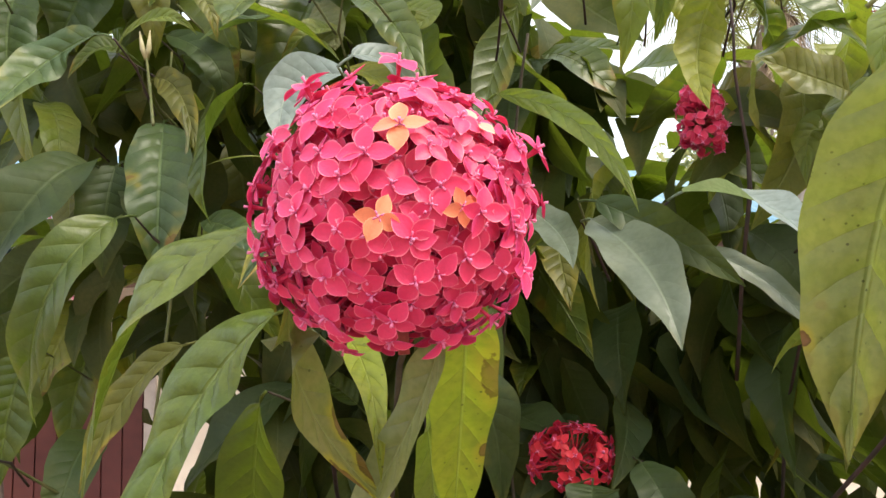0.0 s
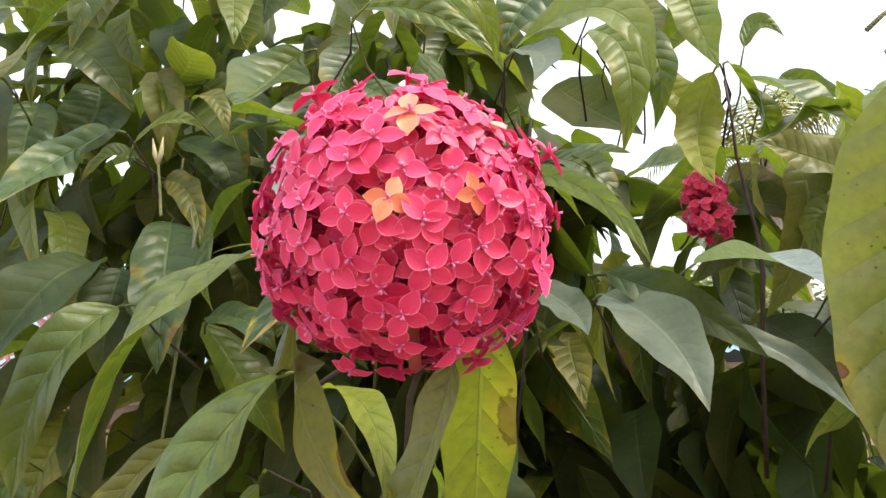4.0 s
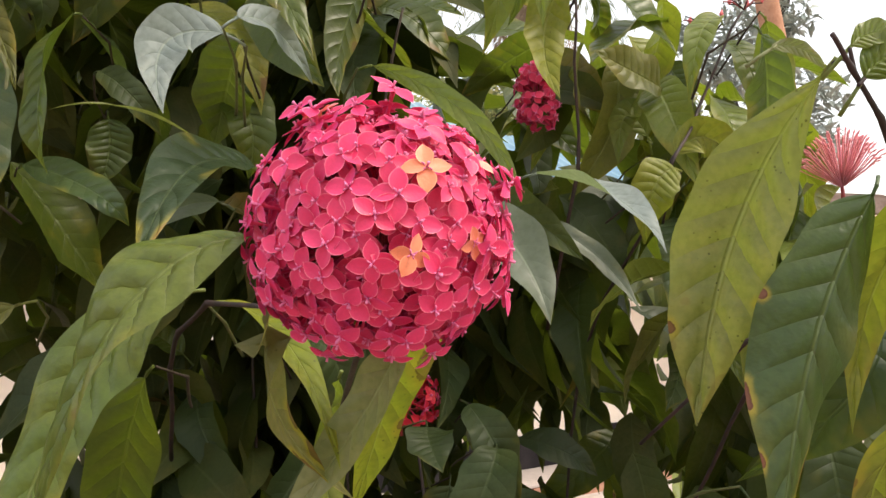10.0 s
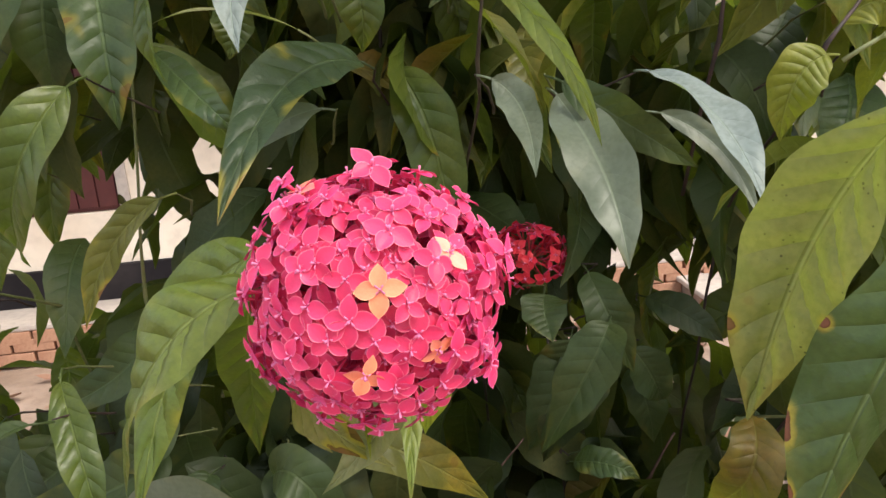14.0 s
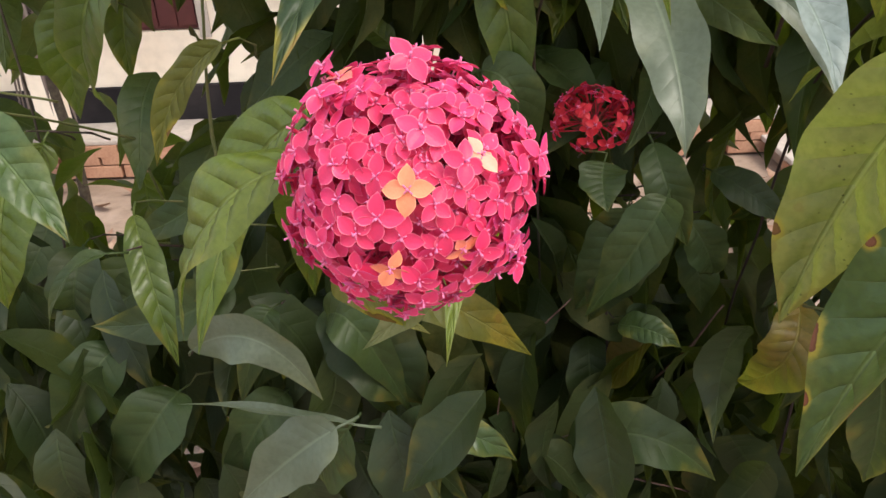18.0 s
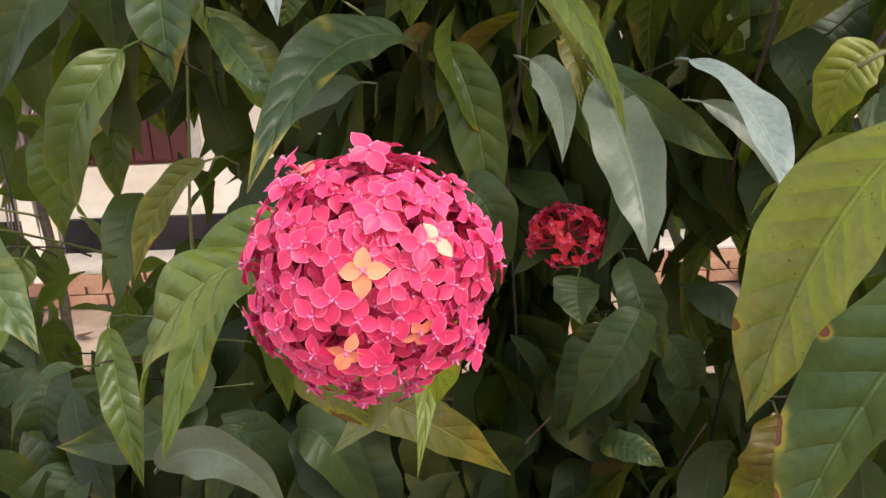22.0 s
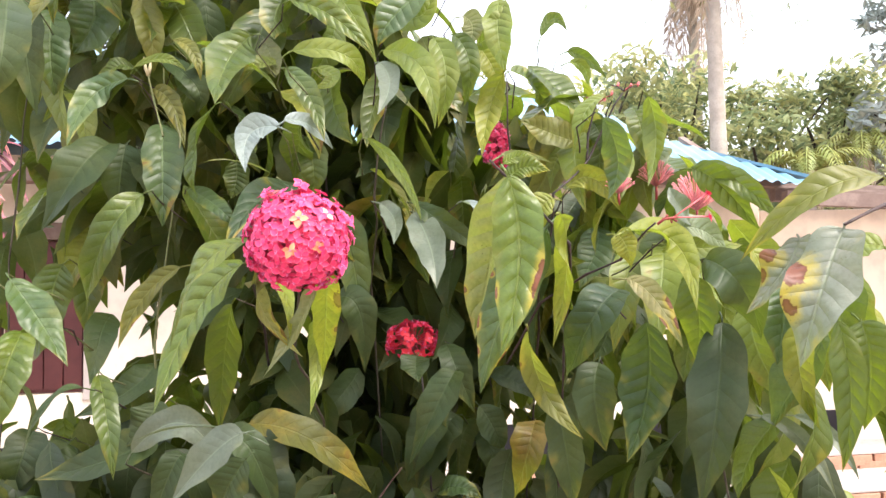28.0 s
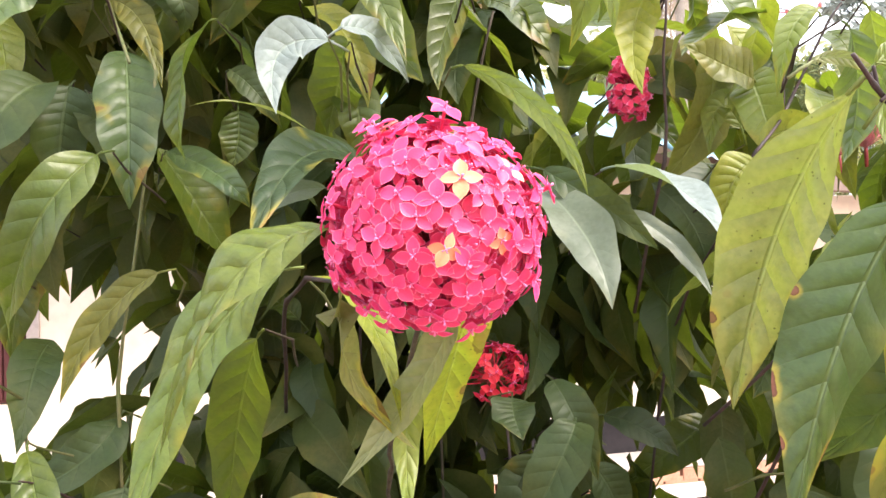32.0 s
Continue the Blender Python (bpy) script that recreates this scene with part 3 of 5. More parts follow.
leaf((-0.1269, 0.7357, 1.6853), (-0.1562, 0.7180, 1.6811), (-0.1850, 0.7086, 1.6436), 0.027, 20, "lm")
leaf((-0.1597, 0.7657, 1.7408), (-0.1383, 0.7377, 1.6935), (-0.1331, 0.7323, 1.6639), 0.038, 10, "pl")
leaf((-0.0491, 0.6297, 1.6499), (-0.0206, 0.6063, 1.6264), (-0.0488, 0.6004, 1.6086), 0.025, 0, "lm")
leaf((-0.0426, 0.6147, 1.7625), (0.0013, 0.5885, 1.7272), (0.0467, 0.5871, 1.6354), 0.039, 10, "lm")
leaf((0.050, 0.545, 1.631), (0.070, 0.493, 1.588), (0.058, 0.445, 1.535), 0.030, 0, "gy")
leaf((0.051, 0.587, 1.659), (0.111, 0.466, 1.600), (0.128, 0.435, 1.515), 0.038, 15, "lm")
leaf((0.1289, 0.6111, 1.7669), (0.0716, 0.5883, 1.7097), (0.0464, 0.5892, 1.6650), 0.051, 0, "gm")
leaf((0.1661, 0.6281, 1.7211), (0.1819, 0.6301, 1.7050), (0.1723, 0.6279, 1.6708), 0.038, 0, "pl")
leaf((0.030, 0.563, 1.532), (0.083, 0.476, 1.472), (0.110, 0.447, 1.405), 0.017, 30, "lm")
leaf((0.046, 0.574, 1.444), (0.069, 0.557, 1.419), (0.073, 0.490, 1.381), 0.028, 10, "gy")
leaf((0.093, 0.572, 1.431), (0.118, 0.496, 1.381), (0.127, 0.456, 1.325), 0.044, 0, "gy")
leaf((0.0946, 0.5520, 1.4406), (0.1436, 0.5349, 1.4055), (0.1957, 0.5557, 1.3688), 0.030, 20, "dk")
leaf((-0.274, 0.573, 1.464), (-0.320, 0.545, 1.391), (-0.388, 0.643, 1.299), 0.051, 10, "md")
leaf((-0.239, 0.617, 1.362), (-0.295, 0.617, 1.317), (-0.330, 0.614, 1.245), 0.034, 10, "ol")
leaf((-0.4985, 0.7860, 1.3749), (-0.5168, 0.7850, 1.3191), (-0.5278, 0.7879, 1.2335), 0.065, 0, "md")
leaf((-0.4620, 0.8294, 1.4348), (-0.4882, 0.8221, 1.3864), (-0.5238, 0.8341, 1.3172), 0.077, 20, "lt")
leaf((-0.4555, 0.8782, 1.4177), (-0.4968, 0.8799, 1.3473), (-0.5116, 0.8858, 1.2549), 0.069, 10, "md")
leaf((-0.0345, 0.7158, 1.3117), (0.0028, 0.7012, 1.2902), (0.0058, 0.7388, 1.1911), 0.054, 0, "dk")
leaf((-0.416, 0.493, 1.348), (-0.375, 0.487, 1.296), (-0.328, 0.471, 1.236), 0.049, -10, "gm")
leaf((-0.4248, 0.5905, 1.2766), (-0.4442, 0.5953, 1.2507), (-0.4975, 0.6163, 1.2073), 0.046, 0, "md")
leaf((-0.3291, 0.5143, 1.2044), (-0.3627, 0.4951, 1.1895), (-0.3984, 0.4950, 1.1247), 0.018, 40, "dk")
leaf((-0.079, 0.356, 1.176), (-0.110, 0.347, 1.155), (-0.157, 0.353, 1.102), 0.042, 0, "gy")
leaf((-0.0683, 0.3691, 1.1662), (-0.1315, 0.3588, 1.1820), (-0.2046, 0.3776, 1.1641), 0.011, 60, "gy")
leaf((-0.0878, 0.3978, 1.1395), (-0.1073, 0.3963, 1.1084), (-0.1264, 0.4148, 1.0715), 0.049, 0, "dk")
leaf((-0.2713, 0.6079, 1.1732), (-0.2801, 0.5906, 1.1435), (-0.3150, 0.5904, 1.1123), 0.053, 10, "dk")
leaf((0.242, 0.221, 1.394), (0.264, 0.322, 1.350), (0.250, 0.340, 1.262), 0.031, 20, "lt")
leaf((0.215, 0.250, 1.290), (0.236, 0.315, 1.223), (0.271, 0.288, 1.178), 0.027, 10, "ol")
leaf((0.1949, 0.3070, 1.4598), (0.2205, 0.3167, 1.4633), (0.2533, 0.3366, 1.4562), 0.008, 50, "pl")
leaf((0.225, 0.610, 1.634), (0.204, 0.630, 1.582), (0.189, 0.565, 1.504), 0.042, 0, "lt")
leaf((0.2335, 0.7888, 1.6015), (0.2594, 0.7871, 1.5536), (0.2348, 0.7812, 1.4788), 0.049, 20, "lt")
leaf((0.230, 0.594, 1.629), (0.276, 0.678, 1.628), (0.300, 0.705, 1.590), 0.038, 10, "gl")
leaf((0.2211, 0.6290, 1.7469), (0.2175, 0.6099, 1.6894), (0.2265, 0.6070, 1.6294), 0.044, 0, "lm")
leaf((0.1911, 0.7146, 1.7063), (0.2146, 0.7058, 1.6662), (0.2261, 0.7013, 1.6201), 0.037, 0, "lt")
leaf((0.2896, 0.7100, 1.7126), (0.3116, 0.7121, 1.7447), (0.3325, 0.7102, 1.7222), 0.021, 10, "md")
leaf((0.3379, 0.7623, 1.7072), (0.3688, 0.7618, 1.6967), (0.4019, 0.7559, 1.6601), 0.022, 20, "md")
leaf((0.3396, 0.7573, 1.6879), (0.3665, 0.7569, 1.6775), (0.3710, 0.7534, 1.6399), 0.019, 20, "lm")
leaf((0.341, 0.509, 1.546), (0.370, 0.549, 1.493), (0.355, 0.549, 1.439), 0.040, 0, "gm")
leaf((0.3704, 0.6036, 1.5914), (0.3348, 0.5842, 1.5664), (0.3166, 0.5817, 1.5036), 0.028, 20, "lm")
leaf((0.430, 0.620, 1.600), (0.445, 0.632, 1.539), (0.420, 0.591, 1.461), 0.037, 15, "lm")
leaf((0.3656, 0.6990, 1.5778), (0.3776, 0.6985, 1.5552), (0.3806, 0.6966, 1.5210), 0.037, 0, "dk")
leaf((0.2871, 0.5606, 1.4437), (0.2634, 0.5591, 1.4251), (0.2612, 0.5775, 1.3803), 0.039, 0, "lt")
leaf((0.3370, 0.6947, 1.4947), (0.3121, 0.6943, 1.5205), (0.2985, 0.6928, 1.4696), 0.036, 20, "lm")
leaf((0.3072, 0.5996, 1.4597), (0.3451, 0.5973, 1.4752), (0.3824, 0.5957, 1.4285), 0.037, 30, "lt")
leaf((0.4128, 0.3807, 1.4556), (0.4427, 0.3711, 1.4332), (0.4849, 0.3755, 1.3836), 0.035, 20, "dl")
leaf((0.3074, 0.2915, 1.3780), (0.3152, 0.2830, 1.3667), (0.3211, 0.2867, 1.3443), 0.025, 10, "lt")
leaf((0.345, 0.333, 1.293), (0.356, 0.370, 1.216), (0.326, 0.348, 1.141), 0.061, 0, "gb")
leaf((0.4267, 0.3380, 1.2916), (0.4054, 0.2998, 1.2052), (0.3881, 0.3057, 1.1070), 0.058, 0, "dd", ribs=0.03)
leaf((0.3993, 0.3128, 1.3526), (0.4211, 0.2729, 1.3265), (0.4630, 0.3295, 1.2684), 0.046, 10, "dk")
leaf((0.3905, 0.3340, 1.3388), (0.4024, 0.3376, 1.2918), (0.4052, 0.3612, 1.2429), 0.043, 10, "dl")
leaf((0.5423, 0.2876, 1.2903), (0.5438, 0.2761, 1.2484), (0.5426, 0.2883, 1.1834), 0.056, 0, "dl")
leaf((0.5174, 0.3264, 1.2893), (0.4995, 0.3274, 1.2443), (0.5207, 0.3308, 1.1745), 0.032, 0, "lt")
leaf((0.3186, 0.4461, 1.2370), (0.3092, 0.4276, 1.1929), (0.3247, 0.4487, 1.1297), 0.051, 0, "dk")
leaf((0.2667, 0.4620, 1.1948), (0.2800, 0.4628, 1.1268), (0.2888, 0.4796, 1.0548), 0.044, 0, "dk")
leaf((0.5576, 0.2640, 1.3591), (0.5229, 0.2646, 1.3554), (0.5098, 0.2608, 1.3137), 0.036, 10, "lm")
leaf((0.4113, 0.4453, 1.3892), (0.4423, 0.4475, 1.3915), (0.4784, 0.4576, 1.3654), 0.035, 0, "lg")
leaf((0.4320, 0.4461, 1.3958), (0.4106, 0.4264, 1.4202), (0.4010, 0.4262, 1.4396), 0.028, 30, "gy")
leaf((0.4037, 0.4638, 1.3764), (0.4503, 0.4657, 1.3696), (0.5128, 0.4984, 1.3744), 0.030, 30, "lm")
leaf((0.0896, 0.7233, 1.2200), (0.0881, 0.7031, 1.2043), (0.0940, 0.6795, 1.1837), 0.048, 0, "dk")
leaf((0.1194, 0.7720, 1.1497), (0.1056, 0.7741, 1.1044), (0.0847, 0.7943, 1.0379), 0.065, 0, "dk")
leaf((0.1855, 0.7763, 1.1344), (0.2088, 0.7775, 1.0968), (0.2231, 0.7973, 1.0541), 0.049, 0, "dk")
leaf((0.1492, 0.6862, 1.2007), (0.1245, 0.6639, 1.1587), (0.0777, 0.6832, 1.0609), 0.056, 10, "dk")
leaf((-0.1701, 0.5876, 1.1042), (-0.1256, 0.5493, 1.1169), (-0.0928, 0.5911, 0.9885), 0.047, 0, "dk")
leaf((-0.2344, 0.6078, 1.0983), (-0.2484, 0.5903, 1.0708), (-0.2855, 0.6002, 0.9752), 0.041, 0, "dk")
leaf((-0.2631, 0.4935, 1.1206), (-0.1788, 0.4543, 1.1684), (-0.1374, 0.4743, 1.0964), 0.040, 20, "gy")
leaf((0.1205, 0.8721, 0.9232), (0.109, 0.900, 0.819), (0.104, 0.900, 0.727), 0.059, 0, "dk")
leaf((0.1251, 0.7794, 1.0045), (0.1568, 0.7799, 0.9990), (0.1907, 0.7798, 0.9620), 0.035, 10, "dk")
leaf((-0.1519, 0.8666, 1.2973), (-0.1816, 0.8636, 1.3233), (-0.2063, 0.8598, 1.3314), 0.035, 10, "md")
leaf((-0.068, 0.622, 1.571), (-0.084, 0.680, 1.545), (-0.100, 0.720, 1.500), 0.058, 0, "md")
leaf((-0.1913, 0.6768, 1.5616), (-0.1601, 0.6528, 1.5325), (-0.1401, 0.6710, 1.5009), 0.027, 10, "dk")
leaf((-0.0839, 0.5828, 1.4295), (-0.1158, 0.5447, 1.4195), (-0.1424, 0.5437, 1.3917), 0.033, 20, "gy")
leaf((-0.0514, 0.3009, 1.3776), (-0.1015, 0.2861, 1.3494), (-0.1425, 0.3112, 1.2661), 0.046, 0, "gl", face=(-0.28,-0.55,0.78), fold=0.12)
leaf((-0.093, 0.417, 1.360), (-0.159, 0.442, 1.302), (-0.194, 0.401, 1.190), 0.059, 0, "gl", face=(-0.25,-0.75,0.6), fold=0.15)
leaf((-0.0805, 0.4383, 1.3538), (-0.0430, 0.3850, 1.3303), (-0.0225, 0.3232, 1.2764), 0.020, 0, "yg", face=(0.3,-0.5,0.8))
leaf((-0.0451, 0.2850, 1.3540), (-0.0490, 0.3200, 1.3060), (-0.0150, 0.3490, 1.2560), 0.027, 0, "pb", face=(0.1, -0.55, 0.75), fold=0.2)
leaf((0.0066, 0.3097, 1.3350), (-0.0150, 0.3329, 1.2911), (-0.0597, 0.3609, 1.2331), 0.024, 20, "pl")
leaf((0.0190, 0.3060, 1.3520), (0.0070, 0.3720, 1.2980), (-0.0090, 0.4400, 1.2240), 0.032, 0, "yg_burnt", face=(0.12, -0.66, -0.73), fold=0.12)
leaf((-0.260, 0.693, 1.484), (-0.183, 0.588, 1.445), (-0.153, 0.583, 1.414), 0.029, 10, "gm")
leaf((-0.0564, 0.6388, 1.4600), (-0.0976, 0.5358, 1.4502), (-0.1217, 0.4280, 1.3749), 0.052, 10, "gd")
# upward blade: its white sky gloss is painted by the silvery colour
leaf((0.158, 0.561, 1.442), (0.187, 0.482, 1.413), (0.198, 0.427, 1.367), 0.033, 0, "wh", face=(0.20, -0.35, 0.95), fold=0.45)
leaf((0.204, 0.277, 1.443), (0.191, 0.341, 1.372), (0.169, 0.357, 1.271), 0.056, 0, "yp", face=(-0.55, -0.75, 0.25), fold=0.55, ribs=0.075, neck=1.0)
leaf((0.244, 0.300, 1.390), (0.201, 0.302, 1.313), (0.172, 0.298, 1.222), 0.052, 0, "gs_rim", face=(0.10, -0.90, 0.35), fold=-0.5, ribs=0.035)
leaf((0.332, 0.653, 1.538), (0.289, 0.631, 1.548), (0.248, 0.622, 1.565), 0.048, 0, "ol", face=(-0.15, -1.0, 0.25))
leaf((-0.293, 0.680, 1.585), (-0.275, 0.636, 1.502), (-0.274, 0.632, 1.419), 0.060, 0, "gm")
leaf((-0.291, 0.562, 1.619), (-0.347, 0.567, 1.595), (-0.339, 0.485, 1.511), 0.041, 0, "gm")
leaf((-0.125, 0.572, 1.681), (-0.154, 0.554, 1.638), (-0.142, 0.457, 1.555), 0.062, 0, "md")
leaf((0.175, 0.606, 1.407), (0.222, 0.596, 1.376), (0.242, 0.555, 1.325), 0.021, 0, "gy")
leaf((-0.125, 0.472, 1.314), (-0.157, 0.540, 1.234), (-0.175, 0.580, 1.132), 0.047, 0, "dl")
leaf((-0.015, 0.401, 1.310), (-0.021, 0.473, 1.241), (-0.020, 0.417, 1.183), 0.022, 0, "lm")
leaf((0.193, 0.189, 1.427), (0.202, 0.175, 1.354), (0.183, 0.150, 1.272), 0.046, 0, "gl_burnt", ribs=0.085, fold=0.25)
leaf((0.350, 0.458, 1.321), (0.297, 0.379, 1.286), (0.284, 0.506, 1.194), 0.054, 0, "gd")
leaf((0.307, 0.261, 1.378), (0.380, 0.335, 1.369), (0.353, 0.192, 1.305), 0.036, 0, "lt")
leaf((-0.341, 0.577, 1.216), (-0.308, 0.532, 1.163), (-0.293, 0.519, 1.085), 0.034, 0, "md")
leaf((-0.154, 0.630, 1.134), (-0.057, 0.606, 1.117), (0.024, 0.658, 1.025), 0.051, 0, "yo")
leaf((-0.050, 0.451, 1.617), (0.018, 0.443, 1.610), (0.037, 0.493, 1.584), 0.030, 0, "lm")
leaf((-0.079, 0.561, 1.630), (-0.041, 0.532, 1.584), (-0.015, 0.502, 1.515), 0.032, 0, "md")
leaf((0.259, 0.611, 1.139), (0.243, 0.564, 1.104), (0.231, 0.660, 1.010), 0.050, 0, "br")
leaf((0.306, 0.248, 1.334), (0.329, 0.232, 1.314), (0.349, 0.219, 1.270), 0.021, 0, "pb")
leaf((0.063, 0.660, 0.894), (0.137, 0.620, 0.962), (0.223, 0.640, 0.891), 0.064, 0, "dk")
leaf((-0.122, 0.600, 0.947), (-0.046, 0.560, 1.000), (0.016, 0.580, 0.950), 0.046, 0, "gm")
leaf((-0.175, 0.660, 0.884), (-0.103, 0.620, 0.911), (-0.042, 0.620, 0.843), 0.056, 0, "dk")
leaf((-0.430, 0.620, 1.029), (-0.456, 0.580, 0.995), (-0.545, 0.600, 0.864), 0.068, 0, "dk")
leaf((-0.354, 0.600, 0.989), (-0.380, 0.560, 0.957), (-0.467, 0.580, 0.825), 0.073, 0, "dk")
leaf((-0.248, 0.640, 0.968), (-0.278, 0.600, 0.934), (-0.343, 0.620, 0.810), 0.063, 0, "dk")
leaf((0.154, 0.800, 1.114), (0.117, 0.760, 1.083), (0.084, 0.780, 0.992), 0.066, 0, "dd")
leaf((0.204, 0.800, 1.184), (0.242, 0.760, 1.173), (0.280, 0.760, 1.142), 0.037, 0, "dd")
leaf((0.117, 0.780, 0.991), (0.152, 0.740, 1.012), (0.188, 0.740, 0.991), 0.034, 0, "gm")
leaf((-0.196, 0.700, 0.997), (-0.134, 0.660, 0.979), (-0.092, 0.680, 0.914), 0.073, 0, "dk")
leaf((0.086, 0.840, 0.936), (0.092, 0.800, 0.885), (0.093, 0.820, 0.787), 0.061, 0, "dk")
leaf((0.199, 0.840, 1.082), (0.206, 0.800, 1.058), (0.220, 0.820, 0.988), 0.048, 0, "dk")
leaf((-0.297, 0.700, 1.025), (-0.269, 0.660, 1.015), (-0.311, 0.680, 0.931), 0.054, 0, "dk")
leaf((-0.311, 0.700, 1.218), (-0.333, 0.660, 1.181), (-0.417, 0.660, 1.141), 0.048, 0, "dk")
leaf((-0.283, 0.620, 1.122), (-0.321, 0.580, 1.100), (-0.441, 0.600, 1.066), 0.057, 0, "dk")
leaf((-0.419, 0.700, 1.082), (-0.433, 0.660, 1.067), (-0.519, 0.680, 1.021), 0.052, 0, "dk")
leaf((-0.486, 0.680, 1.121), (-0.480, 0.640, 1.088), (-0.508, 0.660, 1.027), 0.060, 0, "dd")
leaf((0.475, 0.180, 1.375), (0.439, 0.150, 1.323), (0.424, 0.160, 1.260), 0.055, 0, "gs", ribs=0.028, wave=0.22)
leaf((0.446, 0.200, 1.367), (0.428, 0.190, 1.340), (0.402, 0.210, 1.301), 0.036, 0, "gs", ribs=0.02, wave=0.35)
leaf((0.430, 0.400, 1.462), (0.459, 0.360, 1.434), (0.500, 0.360, 1.393), 0.027, 0, "dl")
leaf((0.522, 0.200, 1.418), (0.450, 0.180, 1.401), (0.402, 0.220, 1.347), 0.030, 0, "ol")
leaf((0.495, 0.240, 1.296), (0.495, 0.220, 1.232), (0.485, 0.220, 1.161), 0.029, 0, "dl")
leaf((0.485, 0.400, 1.179), (0.515, 0.360, 1.159), (0.539, 0.340, 1.102), 0.018, 0, "gy")
leaf((0.531, 0.420, 1.175), (0.555, 0.380, 1.160), (0.574, 0.360, 1.116), 0.016, 0, "gy")
leaf((-0.464, 0.800, 1.843), (-0.439, 0.760, 1.770), (-0.487, 0.780, 1.722), 0.078, 0, "gm")
leaf((-0.494, 0.740, 1.787), (-0.477, 0.700, 1.704), (-0.478, 0.720, 1.633), 0.058, 0, "gm")
leaf((-0.356, 0.740, 1.808), (-0.321, 0.700, 1.737), (-0.323, 0.720, 1.671), 0.046, 0, "ol")
leaf((-0.316, 0.720, 1.698), (-0.243, 0.680, 1.641), (-0.246, 0.700, 1.602), 0.036, 0, "dk")
leaf((-0.330, 0.660, 1.663), (-0.272, 0.630, 1.666), (-0.242, 0.640, 1.649), 0.016, 0, "lm")
leaf((-0.271, 0.660, 1.705), (-0.227, 0.620, 1.674), (-0.214, 0.620, 1.629), 0.021, 0, "ol")
leaf((-0.082, 0.600, 1.739), (-0.015, 0.580, 1.706), (0.040, 0.580, 1.649), 0.033, 0, "gl")
leaf((0.059, 0.660, 1.751), (0.102, 0.620, 1.718), (0.128, 0.620, 1.759), 0.052, 0, "lm")
leaf((0.123, 0.600, 1.682), (0.142, 0.560, 1.617), (0.129, 0.580, 1.546), 0.039, 0, "lm")
leaf((0.151, 0.640, 1.699), (0.175, 0.600, 1.644), (0.166, 0.620, 1.585), 0.034, 0, "md")
leaf((0.185, 0.660, 1.688), (0.217, 0.620, 1.699), (0.230, 0.620, 1.741), 0.043, 0, "lm")
leaf((-0.278, 0.740, 1.676), (-0.250, 0.700, 1.646), (-0.239, 0.720, 1.615), 0.055, 0, "gm")
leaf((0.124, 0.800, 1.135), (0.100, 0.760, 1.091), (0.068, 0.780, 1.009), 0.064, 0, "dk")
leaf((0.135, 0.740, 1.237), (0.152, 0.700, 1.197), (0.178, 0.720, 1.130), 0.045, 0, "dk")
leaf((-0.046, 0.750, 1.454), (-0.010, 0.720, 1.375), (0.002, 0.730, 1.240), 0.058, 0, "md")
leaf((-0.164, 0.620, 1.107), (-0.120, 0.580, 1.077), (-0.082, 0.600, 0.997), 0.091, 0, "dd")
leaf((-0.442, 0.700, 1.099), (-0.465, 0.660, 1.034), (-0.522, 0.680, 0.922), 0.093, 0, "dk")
leaf((-0.454, 0.594, 1.277), (-0.444, 0.530, 1.214), (-0.465, 0.530, 1.130), 0.060, 0, "gl")
leaf((0.1950, 0.2555, 1.4430), (0.2076, 0.2558, 1.4496), (0.2271, 0.2618, 1.4508), 0.012, 20, "lm")
leaf((0.2010, 0.2566, 1.4290), (0.2163, 0.2557, 1.4399), (0.2403, 0.2589, 1.4360), 0.022, 20, "gl")
# -- end of leaves --

# shoots that carry the leaves in view
MAIN = Vector((-0.0041, 0.2824, 1.3743))
stem("branch", [(-0.10, 0.88, 0.0), (-0.08, 0.88, 0.8), (-0.050, 0.760, 1.050), (-0.036, 0.500, 1.205), (-0.0286, 0.3683, 1.2653), (-0.0031, 0.3095, 1.3399)], 0.0028, 0.0016, BARK, shrub)
stem("twig", [(-0.16, 0.80, 1.20), (-0.14, 0.66, 1.300), (-0.1120, 0.5188, 1.3339), (-0.0872, 0.4382, 1.3528), (-0.0476, 0.3659, 1.3488), (-0.0077, 0.2998, 1.3497)], 0.003, 0.0012, DARK_STEM, shrub, wobble=0.003)
stem("branch", [(0.32, 0.82, 0.0), (0.32, 0.78, 0.6), (0.2987, 0.6696, 1.0726), (0.2853, 0.4711, 1.2764), (0.2655, 0.2986, 1.3693), (0.2220, 0.2679, 1.4149), (0.1973, 0.2566, 1.4336), (0.1821, 0.2499, 1.4468)], 0.0026, 0.0012, DARK_STEM, shrub, wobble=0.004)
stem("branch", [(0.10, 0.80, 0.0), (0.13, 0.82, 0.7), (0.0924, 0.8054, 1.1868)], 0.0030, 0.002, DARK_STEM, shrub)
stem("branch", [(0.22, 0.95, 0.0), (0.27, 0.95, 0.8), (0.290, 0.820, 1.2542), (0.2842, 0.5606, 1.4495), (0.3388, 0.6105, 1.5022), (0.3909, 0.6008, 1.5963)], 0.0028, 0.0014, DARK_STEM, shrub)
stem("twig", [(0.3383, 0.6197, 1.4971), (0.3445, 0.6215, 1.5410), (0.3566, 0.6151, 1.5815)], 0.0025, 0.0015, DARK_STEM, shrub)
stem("twig", [(0.2372, 0.7632, 1.3025), (0.2327, 0.6518, 1.4572), (0.2281, 0.6060, 1.6172)], 0.003, 0.0014, DARK_STEM, shrub)
